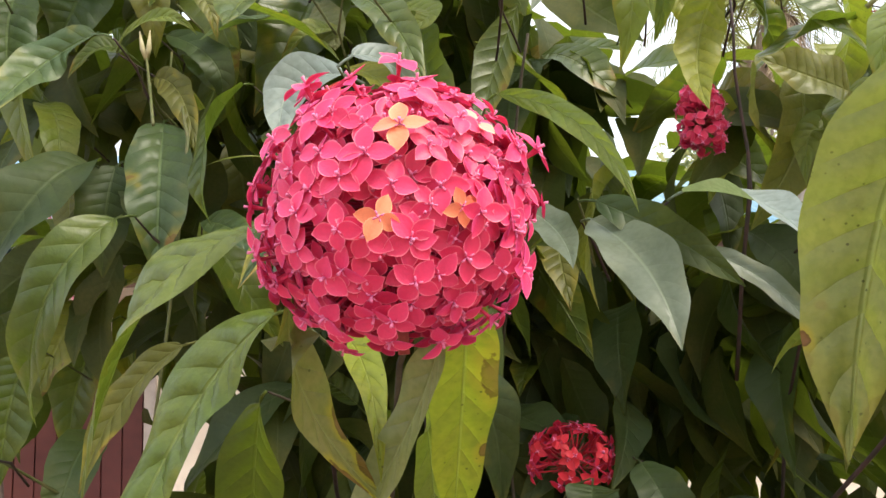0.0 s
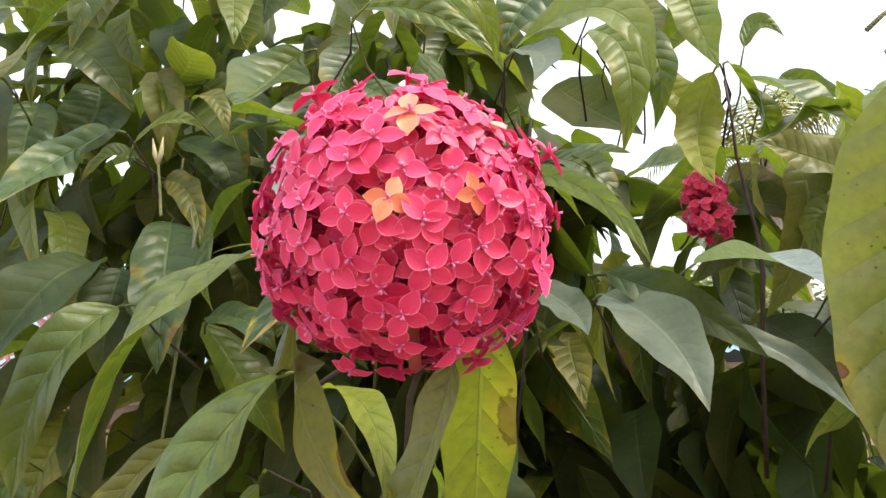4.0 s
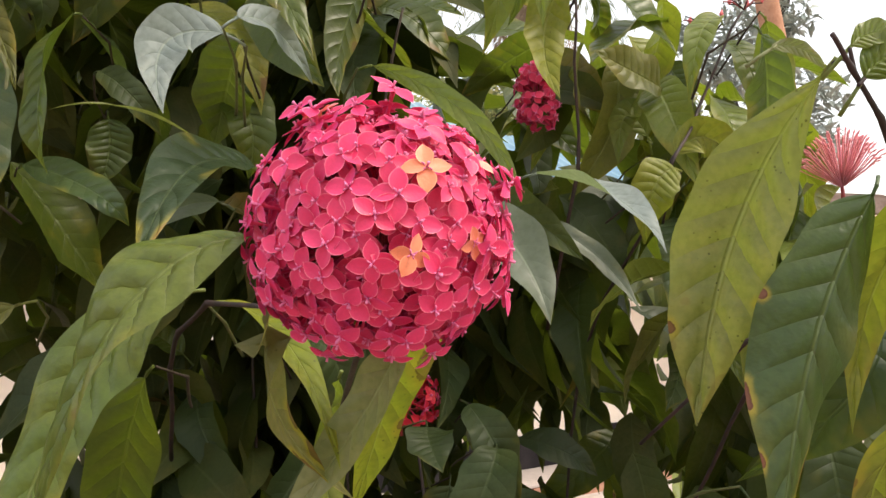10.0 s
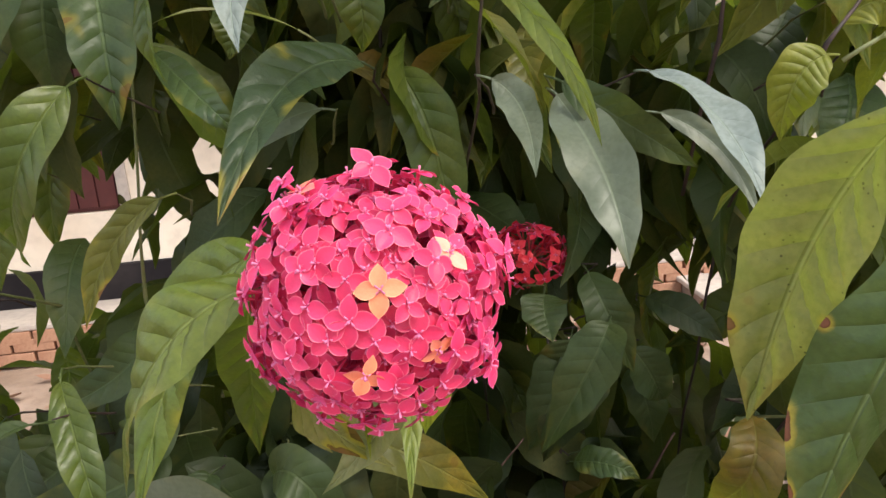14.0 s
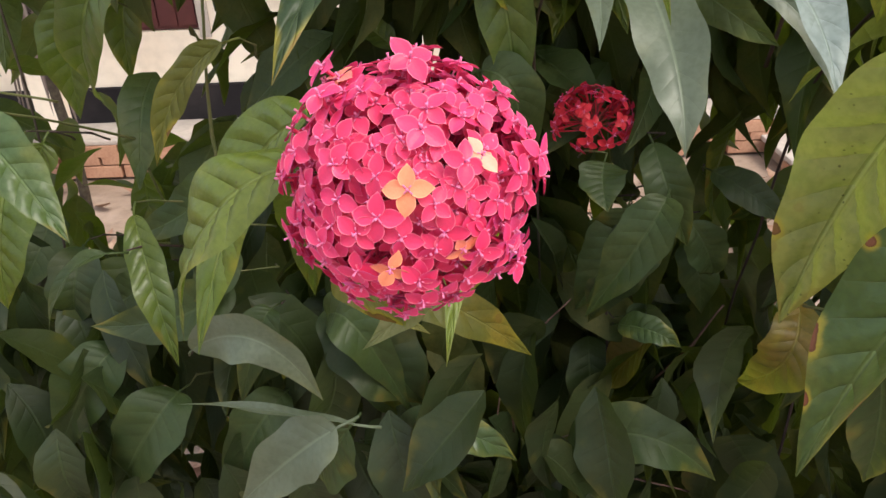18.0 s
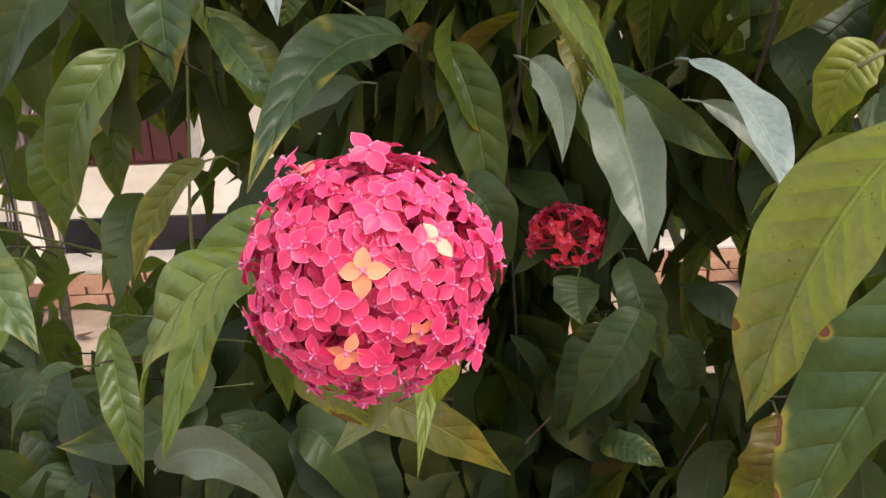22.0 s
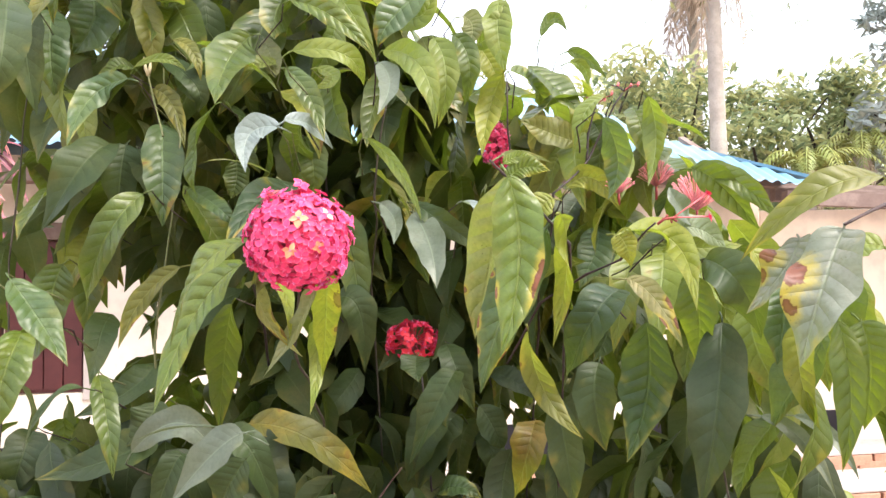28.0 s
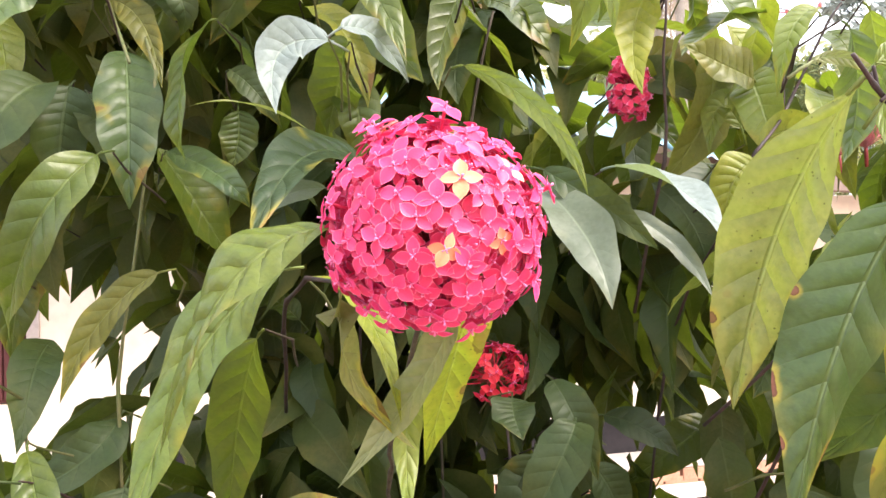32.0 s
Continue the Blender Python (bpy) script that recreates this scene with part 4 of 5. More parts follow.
stem("branch", [(-0.30, 0.78, 0.0), (-0.33, 0.72, 0.7), (-0.3028, 0.6851, 1.2492), (-0.2508, 0.6419, 1.5506), (-0.3119, 0.7333, 1.6826)], 0.0028, 0.0014, GREEN_STEM, shrub)
stem("branch", [(0.02, 0.92, 0.0), (0.03, 0.92, 0.8), (0.010, 0.800, 1.3027), (0.0385, 0.6057, 1.4566), (0.0601, 0.5583, 1.5761)], 0.0028, 0.0013, BARK, shrub)
stem("branch", [(-0.10, 0.95, 0.0), (-0.09, 0.95, 0.9), (-0.0769, 0.860, 1.4919), (-0.0883, 0.780, 1.8104)], 0.0035, 0.0013, DARK_STEM, shrub)
stem("branch", [(-0.42, 0.95, 0.0), (-0.46, 0.95, 0.8), (-0.42, 0.720, 1.2377), (-0.4350, 0.5060, 1.3382)], 0.0028, 0.0013, GREEN_STEM, shrub)
stem("branch", [(0.46, 0.60, 0.0), (0.52, 0.50, 0.7), (0.4745, 0.5238, 1.2501), (0.4512, 0.4660, 1.4022)], 0.0028, 0.0013, BARK, shrub)
stem("branch", [(0.55, 0.55, 0.0), (0.75, 0.38, 0.7), (0.80, 0.24, 1.25), (0.62, 0.20, 1.40), (0.5177, 0.1917, 1.3895), (0.4698, 0.1708, 1.3750)], 0.0032, 0.0016, DARK_STEM, shrub)
stem("twig", [(0.2163, 0.5189, 1.2262), (0.2481, 0.4226, 1.3055), (0.2863, 0.3378, 1.3400), (0.3159, 0.3063, 1.3538), (0.3415, 0.2702, 1.3862)], 0.0020, 0.0012, DARK_STEM, shrub, wobble=0.003)
stem("branch", [(-0.60, 0.85, 0.0), (-0.62, 0.80, 0.9), (-0.5798, 0.7866, 1.5054), (-0.5514, 0.7930, 1.7863)], 0.0028, 0.0013, BARK, shrub)

# leaf stalks at the fork of the near shoot
stem("petiole", [(0.1973, 0.2566, 1.4336), (0.2010, 0.2660, 1.4420), (0.2045, 0.2770, 1.4430)], 0.0014, 0.0011, DARK_STEM, shrub, wobble=0.0)
stem("petiole", [(0.1973, 0.2566, 1.4336), (0.1950, 0.2555, 1.4430)], 0.0013, 0.0010, DARK_STEM, shrub, wobble=0.0)
stem("petiole", [(0.1985, 0.2566, 1.4270), (0.2020, 0.2566, 1.4300)], 0.0013, 0.0010, DARK_STEM, shrub, wobble=0.0)
# a growing shoot with its sheathed tip
stem("twig", [(-0.2548, 0.5834, 1.5424), (-0.3003, 0.6637, 1.6148), (-0.3248, 0.7045, 1.6643)], 0.0020, 0.0016, GREEN_STEM, shrub, wobble=0.001)
for dx in (-0.003, 0.004):
    verts, faces = tube_data([Vector((-0.3247, 0.7043, 1.6621)) - SHRUB_AT, Vector((-0.3247 + dx, 0.701, 1.674)) - SHRUB_AT, Vector((-0.3247 + dx * 1.6, 0.698, 1.691)) - SHRUB_AT], [0.0022, 0.0028, 0.0006], 7)
    tagged(mesh_object("bud", verts, faces, TIP, shrub), "pale tan leaf bud")

# shoots that run from the leaf stalks back into the shrub
dice = random.Random(12)
for foot in made_leaves:
    if foot.y > 0.44:
        a = foot + Vector((dice.gauss(0, 0.012), 0.035, -0.012))
        b = a + Vector((dice.gauss(0, 0.02), 0.05, -0.025))
        stem("twig", [foot, a, b], 0.0011, 0.0014, (DARK_STEM, GREEN_STEM, BARK)[dice.randrange(3)], shrub, wobble=0.003)
# brown boughs inside the shrub
stem("branch", [(-0.165, 0.800, 0.899), (-0.090, 0.800, 0.849), (-0.029, 0.800, 0.786), (0.034, 0.800, 0.732), (0.114, 0.800, 0.683)], 0.0042, 0.0023, BOUGH, shrub, wobble=0.006)
stem("branch", [(-0.005, 0.750, 0.833), (-0.005, 0.750, 0.948), (0.031, 0.750, 1.000), (0.062, 0.750, 1.041)], 0.0022, 0.0012, BOUGH, shrub, wobble=0.006)
stem("branch", [(0.036, 0.750, 0.780), (0.137, 0.750, 0.783), (0.222, 0.750, 0.764)], 0.0024, 0.0013, BOUGH, shrub, wobble=0.006)
stem("branch", [(0.133, 0.850, 0.771), (0.173, 0.850, 0.844), (0.224, 0.850, 0.922), (0.251, 0.850, 0.984)], 0.0032, 0.0018, BOUGH, shrub, wobble=0.006)
stem("branch", [(-0.046, 0.740, 0.728), (-0.030, 0.740, 0.820), (-0.011, 0.740, 0.955)], 0.0020, 0.0011, BOUGH, shrub, wobble=0.006)

# leaves deeper in the shrub, hanging from its inner shoots
dice = random.Random(5)
inner_shapes, plain_shapes = [], []
for i in range(8):
    length, width = dice.uniform(0.12, 0.18), dice.uniform(0.046, 0.068)
    droop = dice.uniform(0.2, 0.75)
    spine = []
    for k in range(21):
        s = k / 20
        spine.append(Vector((length * (s - 0.28 * droop * s * s), 0.01 * math.sin(3 * s + i), -length * droop * s * s)))
    inner_shapes.append(blade(length, width, spine, Vector((0.25, 0, 1)), 20, 6, 0.3, 0.010, 0.08, i))
    plain_shapes.append(blade(length, width, spine[::2], Vector((0.25, 0, 1)), 10, 4, 0.3, 0.0, 0.08, i))


CROWN = ((-9.0, 2.25), (-0.25, 2.16), (-0.02, 2.02), (0.14, 1.84), (0.24, 1.72), (0.32, 1.68), (0.41, 1.63), (0.48, 1.58), (0.55, 1.51), (0.70, 1.46), (9.0, 1.35))


def crown_top(x):
    """The height to which the shrub reaches."""
    for (x0, z0), (x1, z1) in zip(CROWN, CROWN[1:]):
        if x < x1:
            return z0 + (z1 - z0) * (x - x0) / (x1 - x0) - 0.05
    return 1.4


def thinned(x, y, z):
    """How bare the shrub is: it opens low on both sides, where the house shows through."""
    deep = y - 0.7
    if -0.47 - 0.68 * deep < x < -0.30 - 0.50 * deep and 1.18 - 0.25 * deep < z < 1.43 - 0.10 * deep:
        return 0.96
    if x < -0.33 and 1.13 < z < 1.42:
        return 0.74
    if x < -0.47 - 0.5 * (y - 0.8) and 1.55 < z - 0.3 * (y - 0.8) < 1.70:
        return 0.95
    if x < -0.50 and 1.10 < z < 1.62:
        return 0.75
    if x < -0.52 and z <= 1.10:
        return 0.35
    if x < -0.33 and z <= 1.13:
        return 0.0
    if 0.17 < x < 0.50 and 1.10 < z + 0.25 * (y - 0.7) < 1.36:
        return 0.90
    if -0.06 < x < 0.22 and y < 0.90 and 1.20 < z < 1.44:
        return 0.93
    if 0.05 < x < 0.50 and z < 1.15:
        return 0.95 if noise.noise(Vector((x * 13.0, y * 1.5, z * 13.0))) > 0.0 else 0.1
    if x > 0.66 and z < 1.32:
        return 0.8
    if z >= 1.45:
        return 0.8 if noise.noise(Vector((x * 9.0, y * 1.2, z * 9.0))) > (0.12 if x < 0.1 else -0.20) else 0.0
    return 0.93 if noise.noise(Vector((x * 9.0, y * 1.2, z * 9.0))) > 0.10 else 0.0


def inner_pose(i, low=False):
    """Outer leaves of the inner mass, a dense heart behind them and a skirt of leaves below."""
    while True:
        if low == "high":
            x = dice.uniform(-0.75, 0.40)
            y, z = dice.uniform(0.70, 0.98), dice.uniform(1.48, crown_top(x))
        elif low:
            x, y, z = dice.uniform(-0.8, 0.7), dice.uniform(0.55, 0.90), dice.uniform(0.35, 1.12)
        elif i % 5 < 3:
            x = dice.gauss(0.05, 0.30)
            y, z = 0.85 + 0.45 * dice.random(), dice.uniform(0.45, crown_top(x) - 0.04)
        else:
            x = dice.uniform(-1.15, 0.85)
            y, z = 0.76 + 0.55 * dice.random() ** 1.3 + 0.08 * abs(x), dice.uniform(0.35, crown_top(x))
        if dice.random() >= thinned(x, y, z):
            return pose(x, y, z, dice.uniform(-50, 50), dice.uniform(30, 85) if low is True else dice.uniform(-10, 75), dice.uniform(0, 360))


# the darkest kinds paint shade into the inner and lower leaves
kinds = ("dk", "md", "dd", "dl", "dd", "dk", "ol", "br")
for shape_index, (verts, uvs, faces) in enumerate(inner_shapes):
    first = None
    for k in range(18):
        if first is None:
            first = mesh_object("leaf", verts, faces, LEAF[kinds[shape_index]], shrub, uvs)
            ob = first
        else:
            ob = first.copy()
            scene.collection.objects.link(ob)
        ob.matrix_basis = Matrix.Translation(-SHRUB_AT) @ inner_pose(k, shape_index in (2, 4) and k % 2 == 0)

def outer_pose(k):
    """Leaves on the sunny face of the crown and on its open flank; their colours hold the sunlight."""
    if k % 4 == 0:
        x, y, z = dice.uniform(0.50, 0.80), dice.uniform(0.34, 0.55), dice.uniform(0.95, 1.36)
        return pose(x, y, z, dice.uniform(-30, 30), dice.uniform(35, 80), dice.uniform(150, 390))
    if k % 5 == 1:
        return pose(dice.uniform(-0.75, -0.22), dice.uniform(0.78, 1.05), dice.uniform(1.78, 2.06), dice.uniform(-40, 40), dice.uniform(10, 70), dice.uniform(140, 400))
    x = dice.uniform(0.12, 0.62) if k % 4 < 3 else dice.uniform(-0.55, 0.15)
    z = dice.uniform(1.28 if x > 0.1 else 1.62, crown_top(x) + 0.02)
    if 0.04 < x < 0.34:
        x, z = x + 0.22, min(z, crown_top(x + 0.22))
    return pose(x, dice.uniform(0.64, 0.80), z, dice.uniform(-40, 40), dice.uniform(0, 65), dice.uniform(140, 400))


# mostly light kinds, so the crown's outer face is painted as sunlit
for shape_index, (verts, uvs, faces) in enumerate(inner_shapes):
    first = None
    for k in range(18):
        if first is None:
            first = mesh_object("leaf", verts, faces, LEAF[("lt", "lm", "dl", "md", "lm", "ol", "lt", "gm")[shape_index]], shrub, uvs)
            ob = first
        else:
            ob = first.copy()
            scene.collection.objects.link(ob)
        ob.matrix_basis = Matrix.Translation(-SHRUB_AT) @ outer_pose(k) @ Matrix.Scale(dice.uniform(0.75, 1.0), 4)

# shade is coloured in low down, sunlight high up: "dd" skirt, lighter "high" leaves
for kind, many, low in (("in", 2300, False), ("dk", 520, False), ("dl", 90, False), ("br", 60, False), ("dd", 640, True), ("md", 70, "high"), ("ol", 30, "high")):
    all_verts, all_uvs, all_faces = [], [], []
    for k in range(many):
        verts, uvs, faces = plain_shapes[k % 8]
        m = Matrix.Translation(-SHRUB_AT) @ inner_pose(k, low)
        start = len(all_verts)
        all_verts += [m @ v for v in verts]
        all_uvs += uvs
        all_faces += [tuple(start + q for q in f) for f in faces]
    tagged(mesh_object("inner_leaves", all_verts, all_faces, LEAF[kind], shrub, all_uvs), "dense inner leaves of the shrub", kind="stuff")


# ---------------------------------------------------------------- flower heads
def petal_data(length, width, cup, twist):
    verts, uvs, faces = [], [], []
    rows, cols = 6, 4
    for i in range(rows + 1):
        s = i / rows
        reach = width / 2 * max(0.08, math.sin(math.pi * (0.07 + 0.91 * s ** 0.92)) ** 0.86)
        for k in range(cols + 1):
            u = (k - 2) / 2
            rise = cup * length * (s * s - 0.9 * s) + abs(u) ** 2 * reach * 0.28 + twist * u * s * reach
            verts.append(Vector((length * (0.04 + 0.96 * s) + 0.04 * length * (1 - u * u) * (s > 0.9), u * reach, rise)))
            uvs.append((0.5 + u / 2, s))
    for i in range(rows):
        for k in range(cols):
            a = i * (cols + 1) + k
            faces.append((a, a + 1, a + cols + 2, a + cols + 1))
    return verts, faces, uvs


PETALS = [petal_data(0.0100, 0.0074, -0.10, 0.1), petal_data(0.0095, 0.0068, 0.15, -0.12), petal_data(0.0104, 0.0072, 0.05, 0.15), petal_data(0.0092, 0.0070, -0.20, 0.0)]
floret_meshes = {}


def floret_mesh(shape, length, material, open_angle):
    """A floret: thin tube, throat, stamens and four petals; the mouth is at the origin, the tube runs down."""
    key = (shape, round(length, 3), material.name, open_angle)
    if key in floret_meshes:
        return floret_meshes[key]
    r = random.Random(shape * 13 + 5)
    verts, faces = tube_data([(0, 0, -length), (0.0004, 0, -length * 0.6), (0, 0, -0.004), (0, 0, 0.0004)], [0.0006, 0.0007, 0.0008, 0.0013], 6)
    tube_end = len(verts)
    tube_data([(0, 0, 0), (0, 0.0002, 0.002), (0, 0, 0.0036)], [0.0004, 0.0005, 0.0007], 5, verts, faces)
    for k in range(4):
        a = math.pi / 4 + k * math.pi / 2
        c, q = math.cos(a), math.sin(a)
        tube_data([(0.0006 * c, 0.0006 * q, 0.0004), (0.0016 * c, 0.0016 * q, 0.0012), (0.0026 * c, 0.0026 * q, 0.0010)], [0.0003, 0.0004, 0.0003], 4, verts, faces)
    uvs = [(0.5, 0.2)] * tube_end + [(0.5, -1.0)] * (len(verts) - tube_end)
    for k in range(4):
        pv, pf, pu = PETALS[r.randrange(4)]
        m = Matrix.Translation((0, 0, 0.0003 * k)) @ Matrix.Rotation(k * math.pi / 2 + r.gauss(0, 0.1), 4, "Z") @ Matrix.Rotation(radians(r.gauss(4, 10) - open_angle), 4, "Y") @ Matrix.Rotation(r.gauss(0, 0.18), 4, "X") @ Matrix.Scale(r.uniform(0.9, 1.1), 4)
        a = len(verts)
        verts += [m @ v for v in pv]
        uvs += pu
        faces += [tuple(a + q for q in f) for f in pf]
    ob = mesh_object("floret", verts, faces, material, None, uvs)
    floret_meshes[key] = ob.data
    bpy.data.objects.remove(ob)
    return floret_meshes[key]


def floret(parent, at, way, spin, material, rng, length=0.02, size=1.0, open_angle=0.0):
    ob = new("floret", floret_mesh(rng.randrange(10), length, material, open_angle))
    ob.parent = parent
    turn = Vector(way).to_track_quat("Z", "Y").to_matrix().to_4x4()
    ob.matrix_basis = Matrix.Translation(at) @ turn @ Matrix.Rotation(spin, 4, "Z") @ Matrix.Diagonal((size, size, size, 1))
    return ob


def sphere_ways(count):
    for i in range(count):
        z = 1 - 2 * (i + 0.5) / count
        a = i * math.pi * (3 - math.sqrt(5))
        yield Vector((math.sqrt(1 - z * z) * math.cos(a), math.sqrt(1 - z * z) * math.sin(a), z))


def core_of(at, radius, label):
    """The branched stalk inside a head, from which its tubes spread; it carries the florets."""
    verts, faces = tube_data([(0, 0, -radius * 0.95), (0, 0, -radius * 0.3), (0, 0, 0)], [0.0022, 0.0018, 0.0016], 7)
    for way in sphere_ways(40):
        if way.z > -0.65:
            tube_data([(0, 0, -radius * 0.25), way * radius * 0.25 + Vector((0, 0, -radius * 0.08)), way * radius * 0.62], [0.0012, 0.0010, 0.0007], 5, verts, faces)
    return tagged(mesh_object("flower_head", verts, faces, RED_STEM, shrub, at=Vector(at) - SHRUB_AT), label)


# the great pink head in the middle
main = core_of(MAIN, 0.052, "large round pink flower head with a few orange florets")
rng = random.Random(11)
ORANGE = [(0.0060, 0.2328, 1.3933), (-0.0017, 0.2334, 1.3640), (0.0096, 0.2567, 1.3356), (-0.0249, 0.2729, 1.4169), (0.0234, 0.2408, 1.3670), (0.0328, 0.2500, 1.4019)]
orange_ways = [(Vector(p) - MAIN).normalized() for p in ORANGE]
ways = list(sphere_ways(320))
taken = [min(range(len(ways)), key=lambda i, w=w: (ways[i] - w).length) for w in orange_ways]
for i, way in enumerate(ways):
    if way.z < -0.92 or (way.z < -0.66 and rng.random() < 0.2):
        continue
    out = Vector(way)
    colour = PETAL
    if i in taken:
        out = orange_ways[taken.index(i)]
        colour = PETAL_PALE if taken.index(i) == 5 else PETAL_ORANGE
        reach = 0.0525 if taken.index(i) < 4 else 0.0490
    else:
        out = (out + Vector((rng.gauss(0, 0.055), rng.gauss(0, 0.055), rng.gauss(0, 0.055)))).normalized()
        reach = 0.0500 + rng.uniform(-0.005, 0.003)
        if rng.random() < 0.2:
            reach -= 0.006
    lean = (out + Vector((rng.gauss(0, 0.13), rng.gauss(0, 0.13), rng.gauss(0, 0.13) + 0.03))).normalized()
    floret(main, out * reach, lean, rng.uniform(0, math.tau), colour, rng, 0.03, rng.uniform(0.70, 0.76) if i in taken and taken.index(i) > 3 else rng.uniform(0.78, 0.94))
# younger florets that fill the head between the open ones
for way in sphere_ways(190):
    if way.z > -0.85:
        out = (way + Vector((rng.gauss(0, 0.1), rng.gauss(0, 0.1), rng.gauss(0, 0.1)))).normalized()
        lean = (out + Vector((rng.gauss(0, 0.2), rng.gauss(0, 0.2), rng.gauss(0, 0.2)))).normalized()
        floret(main, out * rng.uniform(0.0425, 0.0455), lean, rng.uniform(0, math.tau), PETAL, rng, 0.022, rng.uniform(0.80, 0.95))
for way, reach, lean in (((-0.52, -0.12, 0.86), 0.058, (-0.6, -0.3, 0.6)), ((0.10, -0.25, 0.96), 0.0565, (0.2, -0.5, 0.8)), ((0.93, -0.2, 0.32), 0.056, (0.9, -0.2, 0.5)), ((-0.45, -0.45, 0.77), 0.057, (-0.3, -0.3, 0.9))):
    floret(main, Vector(way).normalized() * reach, Vector(lean).normalized(), 0.5, PETAL, rng, 0.036, 1.0)


def head(at, radius, count, material, label, squash=(1, 1, 1), skip=-0.5, seed=1, closed=0.0, tilt=(0, 0, 0), size=1.0):
    """A smaller flower head with its florets."""
    ob = core_of(at, radius, label)
    r = random.Random(seed)
    turn = Euler([radians(a) for a in tilt]).to_matrix()
    for way in sphere_ways(count):
        if way.z < skip:
            continue
        out = (way + Vector((r.gauss(0, 0.12), r.gauss(0, 0.12), r.gauss(0, 0.12)))).normalized()
        spot = turn @ Vector((out.x * squash[0], out.y * squash[1], out.z * squash[2])) * radius
        floret(ob, spot, (turn @ out + Vector((r.gauss(0, 0.25), r.gauss(0, 0.25), r.gauss(0, 0.25)))).normalized(), r.uniform(0, 6.28), material, r, 0.024, size, closed)
    return ob


def bud_head(at, radius, count, label, seed=1):
    """A brush of closed pink buds on slender tubes."""
    r = random.Random(seed)
    verts, faces = tube_data([(0, 0, -radius * 1.1), (0, 0, -radius * 0.6), (0, 0, -radius * 0.3)], [0.002, 0.002, 0.0016], 7)
    ob = tagged(mesh_object("flower_head", verts, faces, RED_STEM, shrub, at=Vector(at) - SHRUB_AT), label)
    for way in sphere_ways(count):
        if way.z < 0.0:
            continue
        out = (Vector((way.x * 0.95, way.y * 0.95, way.z + 0.15)) + Vector((r.gauss(0, 0.1), r.gauss(0, 0.1), 0))).normalized()
        long = radius * r.uniform(0.92, 1.08)
        verts, faces = tube_data([Vector((0, 0, -radius * 0.4)), out * long * 0.6 + Vector((0, 0, -radius * 0.15)), out * long * 0.88, out * long * 0.95, out * long * 1.02], [0.0004, 0.0005, 0.0006, 0.0011, 0.0004], 5)
        mesh_object("bud", verts, faces, BUD_PINK, ob)
    return ob


head((0.0769, 0.8133, 1.2321), 0.038, 62, PETAL_RED, "small dark red flower head in shade", (1.15, 1, 0.95), -0.45, 3, size=1.12)
head((0.2170, 0.6971, 1.5388), 0.026, 64, PETAL, "narrow red flower head half hidden by leaves", (0.85, 0.85, 1.5), -0.75, 4, -35)
bud_head((0.4954, 0.6161, 1.4449), 0.040, 250, "brush of closed coral pink ixora buds", 5)
bud_head((0.4544, 0.6727, 1.4825), 0.028, 170, "brush of closed coral pink ixora buds", 6)
bud_head((0.3808, 0.5971, 1.4613), 0.022, 120, "small brush of closed coral pink buds", 7)

# spent sprays on the shrub's outer shoots
for top, seed in (((0.3929, 0.6009, 1.5983), 1), ((0.3587, 0.6154, 1.5845), 2)):
    r = random.Random(seed)
    for k in range(7):
        a = k * 2.4
        end = Vector(top) + Vector((math.cos(a) * 0.020, math.sin(a) * 0.014, 0.006 + 0.006 * r.random()))
        stem("flower_stalk", [top, Vector(top).lerp(end, 0.5) + Vector((0, 0, 0.003)), end], 0.0011, 0.0007, RED_STEM if k % 2 else DARK_STEM, shrub, wobble=0.0)
        if k % 3 == 0:
            verts, faces = tube_data([end - SHRUB_AT, end + Vector((0, 0, 0.003)) - SHRUB_AT, end + Vector((0.001, 0, 0.007)) - SHRUB_AT], [0.0009, 0.0022, 0.0007], 6)
            mesh_object("bud", verts, faces, PETAL_CORAL, shrub)
verts, faces = tube_data([(0, 0, -0.004), (0.006, -0.003, 0.001), (0.018, -0.008, 0.002)], [0.0015, 0.0016, 0.0009], 6)
for k in range(6):
    a = k * 1.1
    tube_data([(0.004 + 0.002 * k, -0.003, 0.001), (0.006 + 0.002 * k + 0.003 * math.cos(a), -0.005, 0.001 + 0.004 * math.sin(a))], [0.0007, 0.0012], 5, verts, faces)
spent = tagged(mesh_object("flower_head", verts, faces, RED_STEM, shrub, at=Vector((0.3495, 0.2927, 1.3906)) - SHRUB_AT), "spent flower head with two red florets")
r = random.Random(8)
for end, way in (((0.044, -0.018, 0.0015), (0.9, -0.35, 0.05)), ((0.046, -0.010, 0.024), (0.8, -0.2, 0.6))):
    verts, faces = tube_data([(0.014, -0.006, 0.002), Vector((0.014, -0.006, 0.002)).lerp(Vector(end), 0.5), end], [0.0007, 0.0007, 0.0009], 6)
    mesh_object("flower_tube", verts, faces, PETAL_CORAL, spent)
    floret(spent, Vector(end), Vector(way).normalized(), 0.4, PETAL_RED, r, 0.006, 0.7, 20)

